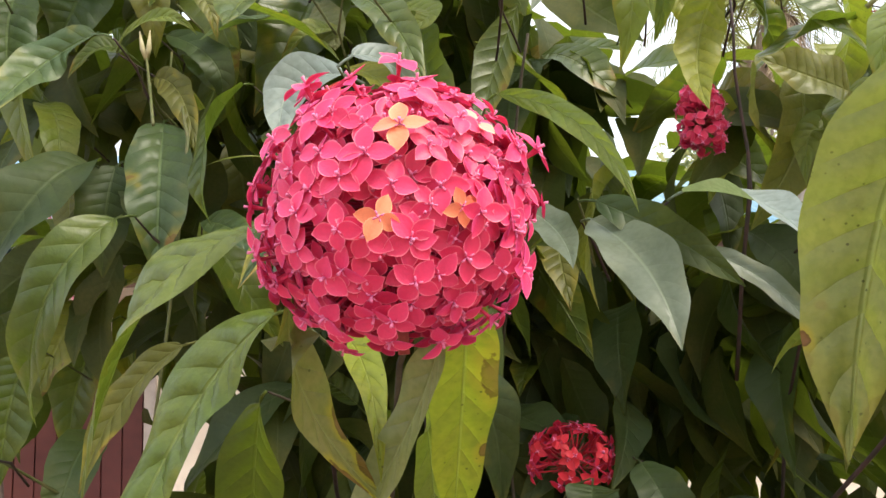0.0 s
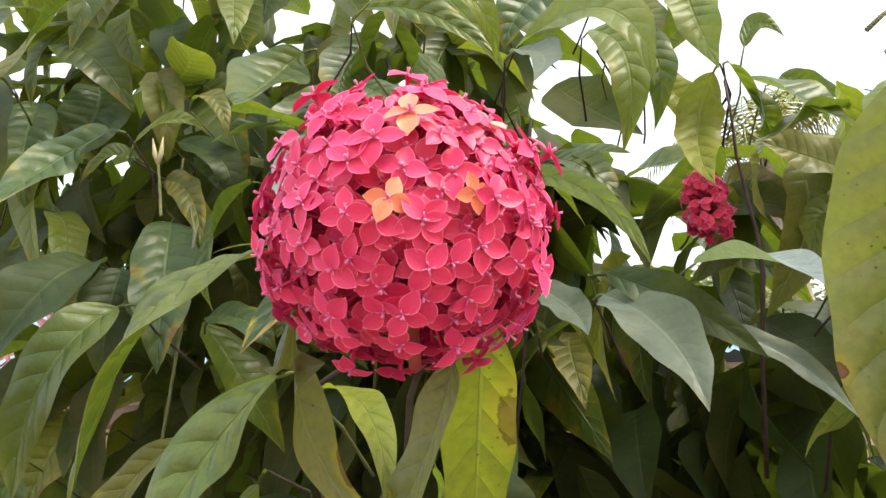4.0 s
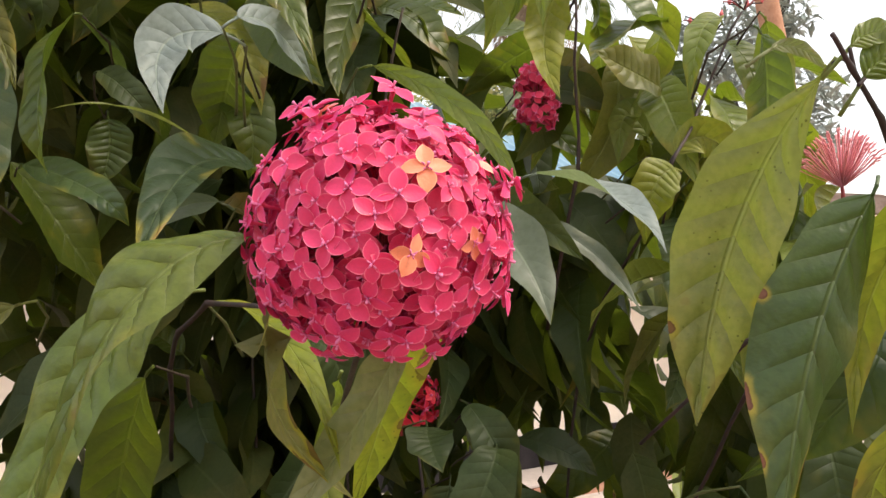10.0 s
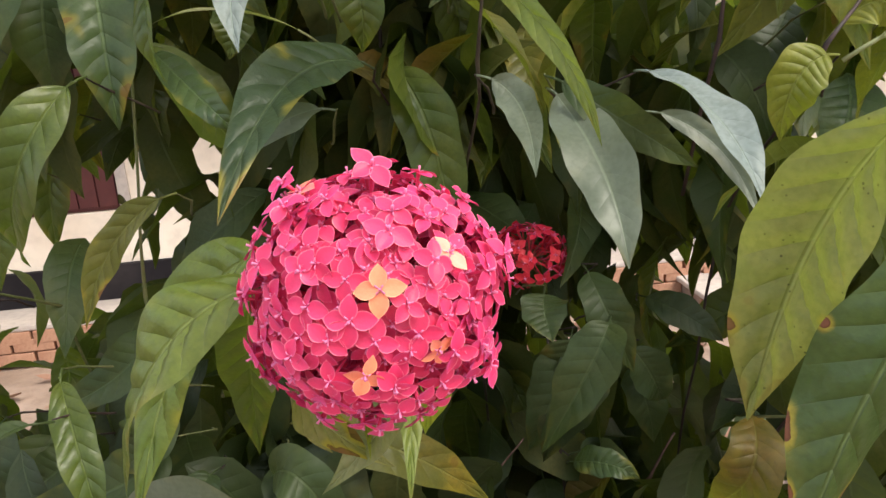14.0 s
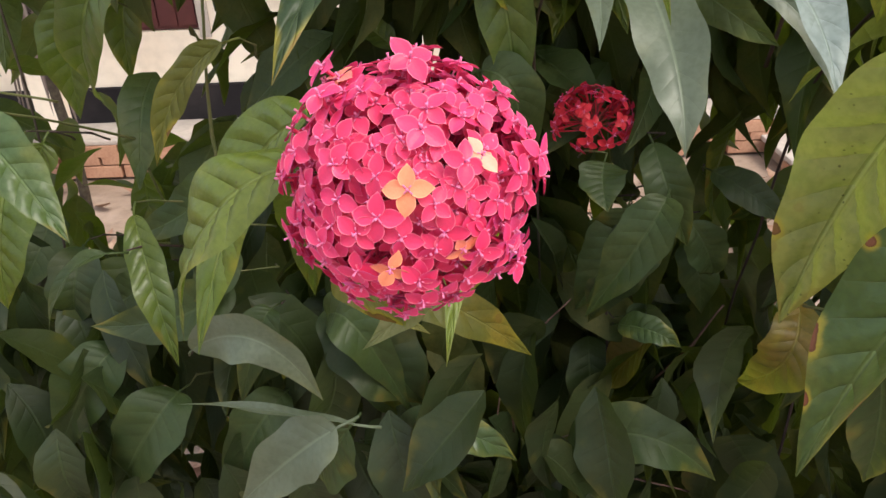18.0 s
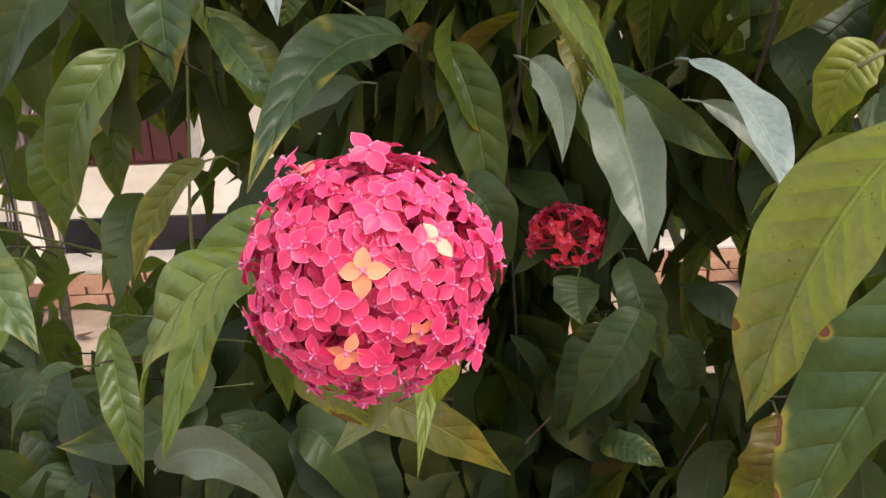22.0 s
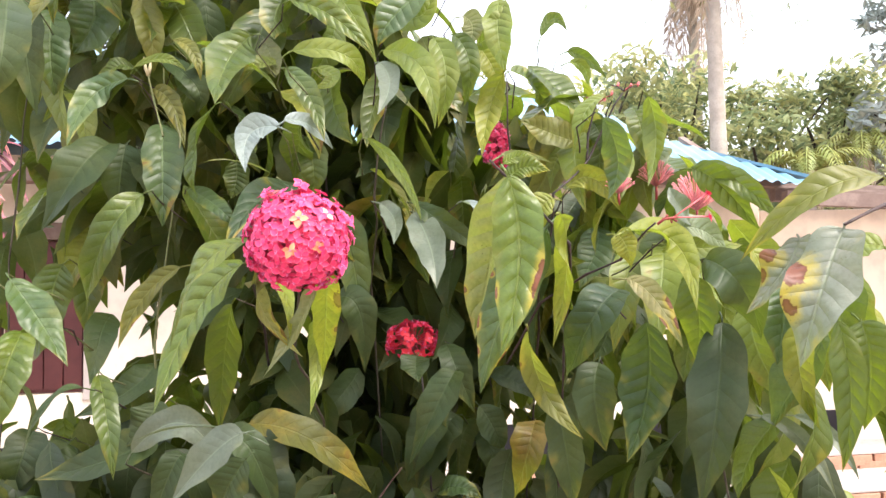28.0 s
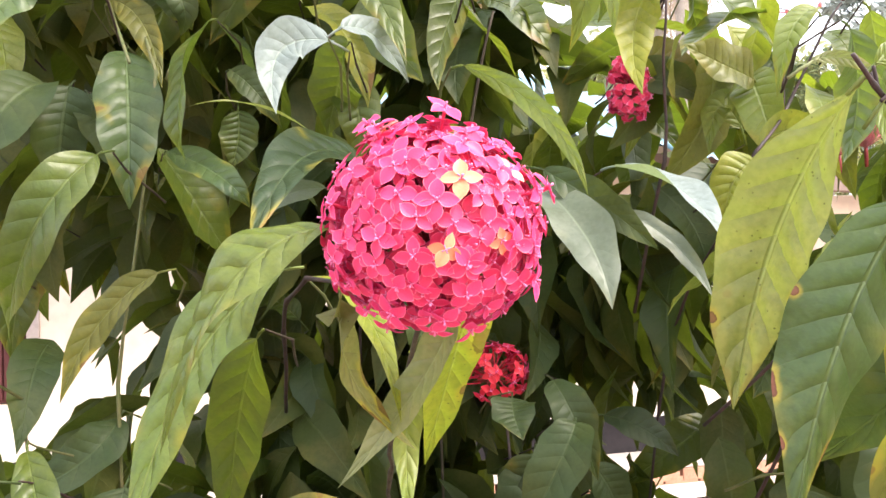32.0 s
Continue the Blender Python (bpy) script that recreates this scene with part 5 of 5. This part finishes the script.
# ---------------------------------------------------------------- ground and house
def ground_mesh():
    verts, faces = [], []
    xs = [-400, -120, -40, -15, -8] + [-6 + 0.5 * i for i in range(25)] + [8, 15, 40, 120, 400]
    ys = [-400, -120, -40, -12, -5] + [-3 + 0.5 * i for i in range(15)] + [6, 9, 15, 40, 120, 400]
    for y in ys:
        for x in xs:
            lump = 0.02 * noise.noise(Vector((x * 1.7, y * 1.7, 0))) if abs(x) < 8 and -5 < y < 5 else 0.0
            verts.append((x, y, lump - 0.01))
    n = len(xs)
    for j in range(len(ys) - 1):
        for i in range(n - 1):
            a = j * n + i
            faces.append((a, a + 1, a + n + 1, a + n))
    return mesh_object("ground", verts, faces, EARTH)


tagged(ground_mesh(), "bare reddish brown earth yard", "ground", kind="structure")

# dry leaves lying on the ground
litter = random.Random(77)
verts, faces = [], []
for k in range(1500):
    x, y = litter.gauss(-0.6, 2.2), min(3.7, litter.gauss(1.7, 1.5))
    m = pose(x, y, 0.016, litter.uniform(-25, 25), litter.uniform(-25, 25), litter.uniform(0, 360))
    size = litter.uniform(0.05, 0.10)
    a = len(verts)
    verts += [m @ Vector((px * size, py * size, pz * size)) for px, py, pz in ((-1, 0, 0.12), (-0.3, -0.32, 0.1), (-0.3, 0, 0), (-0.3, 0.32, 0.1), (0.45, -0.26, 0.12), (0.45, 0, 0.03), (0.45, 0.26, 0.12), (1, 0, 0.2))]
    faces += [(a, a + 1, a + 2), (a, a + 2, a + 3), (a + 1, a + 4, a + 5, a + 2), (a + 2, a + 5, a + 6, a + 3), (a + 4, a + 7, a + 5), (a + 5, a + 7, a + 6)]
tagged(mesh_object("fallen_leaves", verts, faces, LITTER), "scattered dry reddish brown leaves on the earth", "leaf litter", kind="stuff")

WALL_Y = 4.3
house = root("house", (0.0, WALL_Y, 0.0), "low plastered house with maroon shutters and blue tin roof", "house")
house.rotation_euler = (0, 0, radians(10))
boxed("wall", (-6.0, -2.95, 0.0, 0.22, 0.42, 2.12), WALL, house, bevel=0.004)
boxed("wall", (-2.05, 2.3, 0.0, 0.22, 0.42, 2.12), WALL, house, bevel=0.004)
boxed("wall", (-2.95, -2.05, 0.0, 0.22, 0.42, 0.72), WALL, house, bevel=0.004)
boxed("wall", (-2.95, -2.05, 0.0, 0.22, 1.62, 2.12), WALL, house, bevel=0.004)
boxed("wall", (2.08, 2.3, 0.22, 4.2, 0.42, 2.12), WALL, house, bevel=0.004)
boxed("wall", (-6.0, -5.78, 0.22, 4.2, 0.42, 2.12), WALL, house, bevel=0.004)
boxed("wall", (-6.0, 2.3, 4.2, 4.42, 0.42, 2.12), WALL, house, bevel=0.004)
boxed("plinth", (-6.02, 3.42, -0.03, 0.22, 0.22, 0.42), PLINTH, house, "black painted plinth band", bevel=0.006)
boxed("ledge", (-6.1, 3.5, -0.35, 0.22, 0.19, 0.22), LEDGE, house, "worn cement ledge", bevel=0.010)
boxed("footing", (-6.06, 3.46, -0.30, 0.22, 0.0, 0.19), EARTH, house, bevel=0.004)
boxed("step", (1.0, 3.9, -0.75, -0.33, 0.075, 0.105), LEDGE, house, "worn cement step", bevel=0.010)
boxed("footing", (1.04, 3.86, -0.70, -0.33, 0.0, 0.075), EARTH, house, bevel=0.004)
for x0, x1 in ((-2.94, -2.51), (-2.49, -2.06)):
    sh = part("shutter", box(bmesh.new(), x0, x1, 0.02, 0.06, 0.725, 1.61, 0.004), SHUTTER, house, "closed maroon painted shutter")
    for k in range(4):
        w = (x1 - x0) / 4
        part("board", box(bmesh.new(), x0 + k * w + 0.004, x0 + (k + 1) * w - 0.004, 0.005, 0.02, 0.745, 1.59, 0.003), SHUTTER, sh)
boxed("window_frame", (-3.02, -2.95, -0.02, 0.10, 0.68, 1.68), LEDGE, house, "pale window frame", bevel=0.004)
boxed("window_frame", (-2.05, -1.99, -0.02, 0.10, 0.68, 1.68), LEDGE, house, "pale window frame", bevel=0.004)
boxed("lintel", (-3.1, -1.9, -0.02, 0.04, 1.62, 1.72), TIMBER, house, bevel=0.004)
boxed("post", (-2.78, -2.66, -0.56, -0.44, 0.22, 1.91), WALL, house, "pale verandah post", bevel=0.01)
boxed("eave_beam", (-6.1, 2.1, -0.56, -0.44, 1.89, 1.98), TIMBER, house, "weathered eave beam", bevel=0.008)


CORNER, EAVE_Y, EAVE_Z, FALL, DEPTH = 2.17, -0.75, 1.94, 0.52, 2.15


def sag(x):
    """The eave runs down towards the end of the house."""
    return 0.08 * (1.5 - max(0.0, x))


def roof_sheet(x0, x1, lift, spare):
    """A corrugated sheet of the front slope, cut off along the hip near the end of the house."""
    verts, faces = [], []
    count = max(4, int((x1 - x0) / 0.076 * 6))
    rows = 5
    for layer in (0, 1):
        for row in range(rows + 1):
            for i in range(count + 1):
                x = x0 + (x1 - x0) * i / count
                k = (-spare + (max(0.02, min(DEPTH, CORNER - x)) + spare) * row / rows)
                wave = 0.009 * math.sin(math.tau * x / 0.076)
                verts.append((x, EAVE_Y + k, EAVE_Z + sag(x) + FALL * k + lift + wave - 0.0015 * layer))
    n, whole = count + 1, (rows + 1) * (count + 1)
    for row in range(rows):
        for i in range(count):
            a = row * n + i
            faces.append((a, a + 1, a + 1 + n, a + n))
            faces.append((a + whole, a + n + whole, a + 1 + n + whole, a + 1 + whole))
    for i in range(count):
        faces.append((i, i + whole, i + 1 + whole, i + 1))
    return tagged(mesh_object("roof_sheet", verts, faces, ROOF, house), "faded blue corrugated sheet")


for k in range(10):
    roof_sheet(CORNER - 0.86 * (k + 1) - 0.03, CORNER - 0.86 * k, (0.045 if k == 1 else 0.006 * (k % 2)) + dice.uniform(0, 0.006), dice.uniform(-0.02, 0.05))
verts = [(CORNER - 8.6, EAVE_Y + DEPTH, EAVE_Z + FALL * DEPTH - 0.01), (CORNER - DEPTH, EAVE_Y + DEPTH, EAVE_Z + FALL * DEPTH - 0.01), (CORNER, EAVE_Y + 2 * DEPTH, EAVE_Z - 0.01), (CORNER - 8.6, EAVE_Y + 2 * DEPTH, EAVE_Z - 0.01), (CORNER, EAVE_Y, EAVE_Z - 0.01)]
mesh_object("back_roof", verts + [(x, y, z - 0.02) for x, y, z in verts], [(0, 3, 2, 1), (1, 2, 4), (5, 6, 7, 8), (6, 9, 7), (0, 1, 6, 5), (1, 4, 9, 6)], ROOF, house, smooth=False)
for k in range(8):
    x = CORNER - 0.35 - k * 1.05
    verts, faces = tube_data([(x, EAVE_Y + 0.02, EAVE_Z + sag(x) - 0.055), (x, EAVE_Y + 0.9, EAVE_Z + sag(x) + FALL * 0.9 - 0.075)], [0.03, 0.03], 4)
    mesh_object("rafter", verts, faces, TIMBER, house, smooth=False)
# the lower timber lean-to beside the house
lean = root("lean_to", (3.05, WALL_Y + 0.05, 0.0), "weathered timber lean-to roof beside the house", "lean-to")
for k in range(6):
    y = -0.42 + k * 0.16
    verts, faces = tube_data([(-0.95, y, 1.80 + 0.035 * k), (0.2, y, 1.73 + 0.035 * k), (1.3, y, 1.66 + 0.035 * k)], [0.055, 0.055, 0.055], 4)
    mesh_object("plank", verts, faces, TIMBER, lean, smooth=False)
part("wall", box(bmesh.new(), -0.75, 1.6, 0.42, 0.56, 0.0, 1.80, 0.006), WALL, lean, "pale plastered wall under the planks")
for x in (0.9, 1.25):
    part("post", box(bmesh.new(), x - 0.04, x + 0.04, -0.36, -0.28, 0.0, 1.75, 0.006), TIMBER, lean)

# ---------------------------------------------------------------- plants in the yard
def strap(a, c, b, width, material, parent, name="leaf", origin=None):
    """A channelled strap leaf."""
    origin = origin or Vector((0, 0, 0))
    pts = bowed(a, c, b, 10)
    verts, faces, uvs = [], [], []
    for i, p in enumerate(pts):
        way = (pts[min(i + 1, 10)] - pts[max(i - 1, 0)]).normalized()
        side = way.cross(Vector((0, -0.5, 1))).normalized()
        up = side.cross(way)
        w = width / 2 * (1 - (i / 10) ** 2.2) ** 0.7 + 0.0005
        for u in (-1, -0.5, 0, 0.5, 1):
            verts.append(p - origin + side * w * u + up * abs(u) * w * 0.45)
            uvs.append((0.5 + u / 2, i / 10))
    for i in range(10):
        for k in range(4):
            q = i * 5 + k
            faces.append((q, q + 1, q + 6, q + 5))
    return mesh_object(name, verts, faces, material, parent, uvs)


def strap_plant(name, at, count, reach, height, width, materials, label, category, seed, lift=0.0):
    ob = root(name, at, label, category)
    r = random.Random(seed)
    for k in range(count):
        a = k * 2.399 + r.uniform(-0.3, 0.3)
        out = Vector((math.cos(a), math.sin(a), 0))
        far, tall = reach * r.uniform(0.6, 1.1), height * r.uniform(0.55, 1.1)
        start = Vector((0, 0, lift)) + out * 0.015
        mid = start + out * far * 0.45 + Vector((0, 0, tall))
        end = start + out * far + Vector((0, 0, tall * r.uniform(0.0, 0.75)))
        strap(start, mid, end, width * r.uniform(0.7, 1.2), materials[k % len(materials)], ob)
    return ob


strap_plant("spider_lily", (0.80, 1.55, 0.0), 26, 0.55, 0.75, 0.05, (STRAP, LEAF["lm"]), "clump of arching grey green strap leaves", "plant", 3)
strap_plant("spider_lily", (0.15, 1.7, 0.0), 20, 0.45, 0.55, 0.05, (STRAP, LEAF["lm"]), "clump of arching green strap leaves", "plant", 4)
cord = root("cordyline", (-1.95, 2.55, 0.0), "tall cordyline with purple and pink strap leaves", "plant")
verts, faces = tube_data([(0, 0, 0), (0.03, 0, 0.5), (-0.02, 0.02, 1.0), (0.0, 0, 2.2)], [0.022, 0.02, 0.018, 0.012], 8)
mesh_object("stem", verts, faces, BARK, cord)
r = random.Random(9)
for k in range(110):
    a = r.uniform(0, math.tau)
    out = Vector((math.cos(a), math.sin(a), 0))
    if k % 4 == 3:
        z, far, drop, tint = r.uniform(0.85, 1.35), r.uniform(0.06, 0.16), r.uniform(0.18, 0.32), DRY_STRAP
    else:
        z, far, drop, tint = r.uniform(1.55, 2.20), r.uniform(0.18, 0.36), r.uniform(-0.12, 0.16), (PURPLE, PINK_LEAF, PURPLE)[k % 3]
    strap(Vector((0, 0, z)) + out * 0.01, Vector((0, 0, z + 0.10)) + out * far * 0.6, Vector((0, 0, z - drop)) + out * far, r.uniform(0.018, 0.04), tint, cord)

# ---------------------------------------------------------------- trees in the distance
def leaf_cloud(name, centres, count, size, material, parent, seed, flat=0.8):
    """A crown of many small folded leaves gathered in clumps."""
    r = random.Random(seed)
    verts, faces = [], []
    for k in range(count):
        c, rad = centres[k % len(centres)]
        way = Vector((r.gauss(0, 1), r.gauss(0, 1), r.gauss(0, flat)))
        p = Vector(c) + way.normalized() * rad * r.random() ** 0.45
        m = Euler((r.uniform(-0.9, 0.9), r.uniform(-0.9, 0.9), r.uniform(0, 6.28))).to_matrix()
        s = size * r.uniform(0.6, 1.3)
        a = len(verts)
        verts += [p + m @ Vector(q) * s for q in ((-1, 0, 0), (0, -0.32, 0.12), (0, 0, 0), (0, 0.32, 0.12), (1, 0, -0.15))]
        faces += [(a, a + 1, a + 2), (a, a + 2, a + 3), (a + 1, a + 4, a + 2), (a + 2, a + 4, a + 3)]
    return tagged(mesh_object(name, verts, faces, material, parent, smooth=False), kind="")


def tree(at, height, spread, material, label, seed, leaves=5000, size=0.16, low=0.35):
    ob = root("tree", at, label, "tree", "trees behind the house")
    r = random.Random(seed)
    top = Vector((r.uniform(-0.4, 0.4), 0, height * 0.75))
    verts, faces = tube_data([(0, 0, 0), (0.1, 0, height * 0.3), top * 0.7, top], [0.16, 0.13, 0.09, 0.03], 9)
    centres = []
    for k in range(16):
        a = k * 2.4
        z = height * (low + (1 - low) * r.random() * 0.9)
        d = spread * r.uniform(0.25, 1.0)
        end = Vector((math.cos(a) * d, math.sin(a) * d, z))
        tube_data([top * (z / height * 0.8), top * (z / height * 0.8) + (end - top * (z / height * 0.8)) * 0.5 + Vector((0, 0, 0.15)), end], [0.05, 0.035, 0.012], 6, verts, faces)
        centres.append((end, spread * r.uniform(0.22, 0.42)))
    mesh_object("trunk", verts, faces, BARK, ob)
    leaf_cloud("crown", centres, leaves, size, material, ob, seed)
    return ob


# crowns in FAR_LEAF and FAR_MID have haze painted into their leaf colour
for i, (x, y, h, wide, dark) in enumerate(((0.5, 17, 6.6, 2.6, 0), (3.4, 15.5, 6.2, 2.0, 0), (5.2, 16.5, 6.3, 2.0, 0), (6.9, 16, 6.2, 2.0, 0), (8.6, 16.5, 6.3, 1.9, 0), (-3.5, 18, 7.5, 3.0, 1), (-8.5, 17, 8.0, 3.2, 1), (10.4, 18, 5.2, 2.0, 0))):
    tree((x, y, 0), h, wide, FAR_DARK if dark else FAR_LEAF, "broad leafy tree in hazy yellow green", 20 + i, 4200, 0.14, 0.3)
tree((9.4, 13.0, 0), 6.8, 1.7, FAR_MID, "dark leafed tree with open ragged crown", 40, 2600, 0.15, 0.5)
tree((10.7, 14.0, 0), 12.6, 2.0, FAR_MID, "tall tree with open crown, paled to grey green for haze", 41, 5200, 0.15, 0.70)


def palm(at, height, lean, label, seed, fronds=16, dry=7, length=2.4):
    ob = root("coconut_palm", at, label, "palm", "palms behind the house")
    r = random.Random(seed)
    top = Vector((lean, 0, height))
    pts = [Vector((lean * (k / 14) ** 1.5, 0, height * k / 14)) for k in range(15)]
    verts, faces = tube_data(pts, [0.17 - 0.05 * k / 14 + 0.006 * (k % 2) for k in range(15)], 10)
    mesh_object("trunk", verts, faces, PALM_BARK, ob)
    for k in range(fronds + dry):
        hang = k >= fronds
        a = k * 2.399
        out = Vector((math.cos(a), math.sin(a), 0))
        reach = length * (0.25 if hang else r.uniform(0.75, 1.05))
        end = top + out * reach + Vector((0, 0, -length * (r.uniform(0.7, 1.0) if hang else r.uniform(-0.1, 0.55))))
        mid = top + out * reach * 0.5 + Vector((0, 0, -0.1 * length if hang else 0.35 * length))
        rib = bowed(top, mid, end, 16)
        verts, faces = tube_data(rib, [0.03 - 0.0015 * q for q in range(17)], 5)
        for q in range(2, 17):
            way = (rib[min(q + 1, 16)] - rib[q - 1]).normalized()
            side = way.cross(Vector((0, 0, 1))).normalized() if abs(way.z) < 0.98 else way.orthogonal()
            for sgn in (-1, 1):
                for sub in (0, 0.5):
                    p = rib[q] - way * sub * 0.14
                    tip = p + (side * sgn * 0.8 + way * 0.55 + Vector((0, 0, -0.55))).normalized() * length * 0.26 * math.sin(math.pi * (0.12 + 0.8 * q / 17))
                    b = len(verts)
                    mid_p = (p + tip) / 2 + Vector((0, 0, 0.03))
                    verts += [p, mid_p + way * 0.025, mid_p - way * 0.025, tip]
                    faces += [(b, b + 1, b + 2), (b + 2, b + 1, b + 3)]
        mesh_object("dry_frond" if hang else "frond", verts, faces, DRY_FROND if hang else FROND, ob)
    return ob


palm((5.02, 13.0, 0), 7.4, -0.05, "coconut palm with hanging brown fronds", 1)
palm((6.35, 18.0, 0), 8.9, -0.1, "coconut palm with hanging dry fronds", 2, 10, 16, 3.0)
for i, (x, y, h) in enumerate(((6.6, 13.2, 3.2), (7.9, 13.8, 3.6), (4.3, 12.8, 2.9))):
    palm((x, y, 0), h, 0.1, "young areca palm with yellow green fronds", 5 + i, 9, 2, 1.2)

bare = root("bare_trunk", (7.05, 8.6, 0.0), "bare reddish tree trunk cut off at the top", "tree trunk")
verts, faces = tube_data([(0, 0, 0), (-0.25, 0, 2.0), (-0.52, 0, 4.4), (-0.76, 0, 6.3), (-1.0, 0, 8.25)], [0.19, 0.17, 0.15, 0.14, 0.13], 12)
mesh_object("trunk", verts, faces, RED_TRUNK, bare)
verts, faces = tube_data([(-1.0, 0, 8.24), (-1.004, 0, 8.28), (-1.006, 0, 8.30)], [0.132, 0.12, 0.07], 12)
mesh_object("cut_end", verts, faces, PALM_BARK, bare)

# bricks that face the ledge and its step
brick_data = box(bmesh.new(), -0.105, 0.105, -0.05, 0.05, -0.034, 0.034, 0.006)
brick_mesh = bpy.data.meshes.new("brick")
brick_data.to_mesh(brick_mesh)
brick_data.free()
brick_mesh.materials.append(BRICK)
lay = random.Random(17)
for x0, x1, y, courses in ((-5.95, 3.4, -0.305, (0.037, 0.111, 0.155)), (1.1, 3.8, -0.705, (0.037,))):
    for row, z in enumerate(courses):
        x = x0 + 0.11 * (row % 2)
        while x < x1:
            brick = new("brick", brick_mesh)
            brick.parent = house
            brick.location = (x, y + lay.uniform(-0.004, 0.004), z)
            brick.rotation_euler = (0, 0, lay.gauss(0, 0.012))
            brick.scale = (lay.uniform(0.96, 1.0), 1.0, 1.0)
            x += 0.222
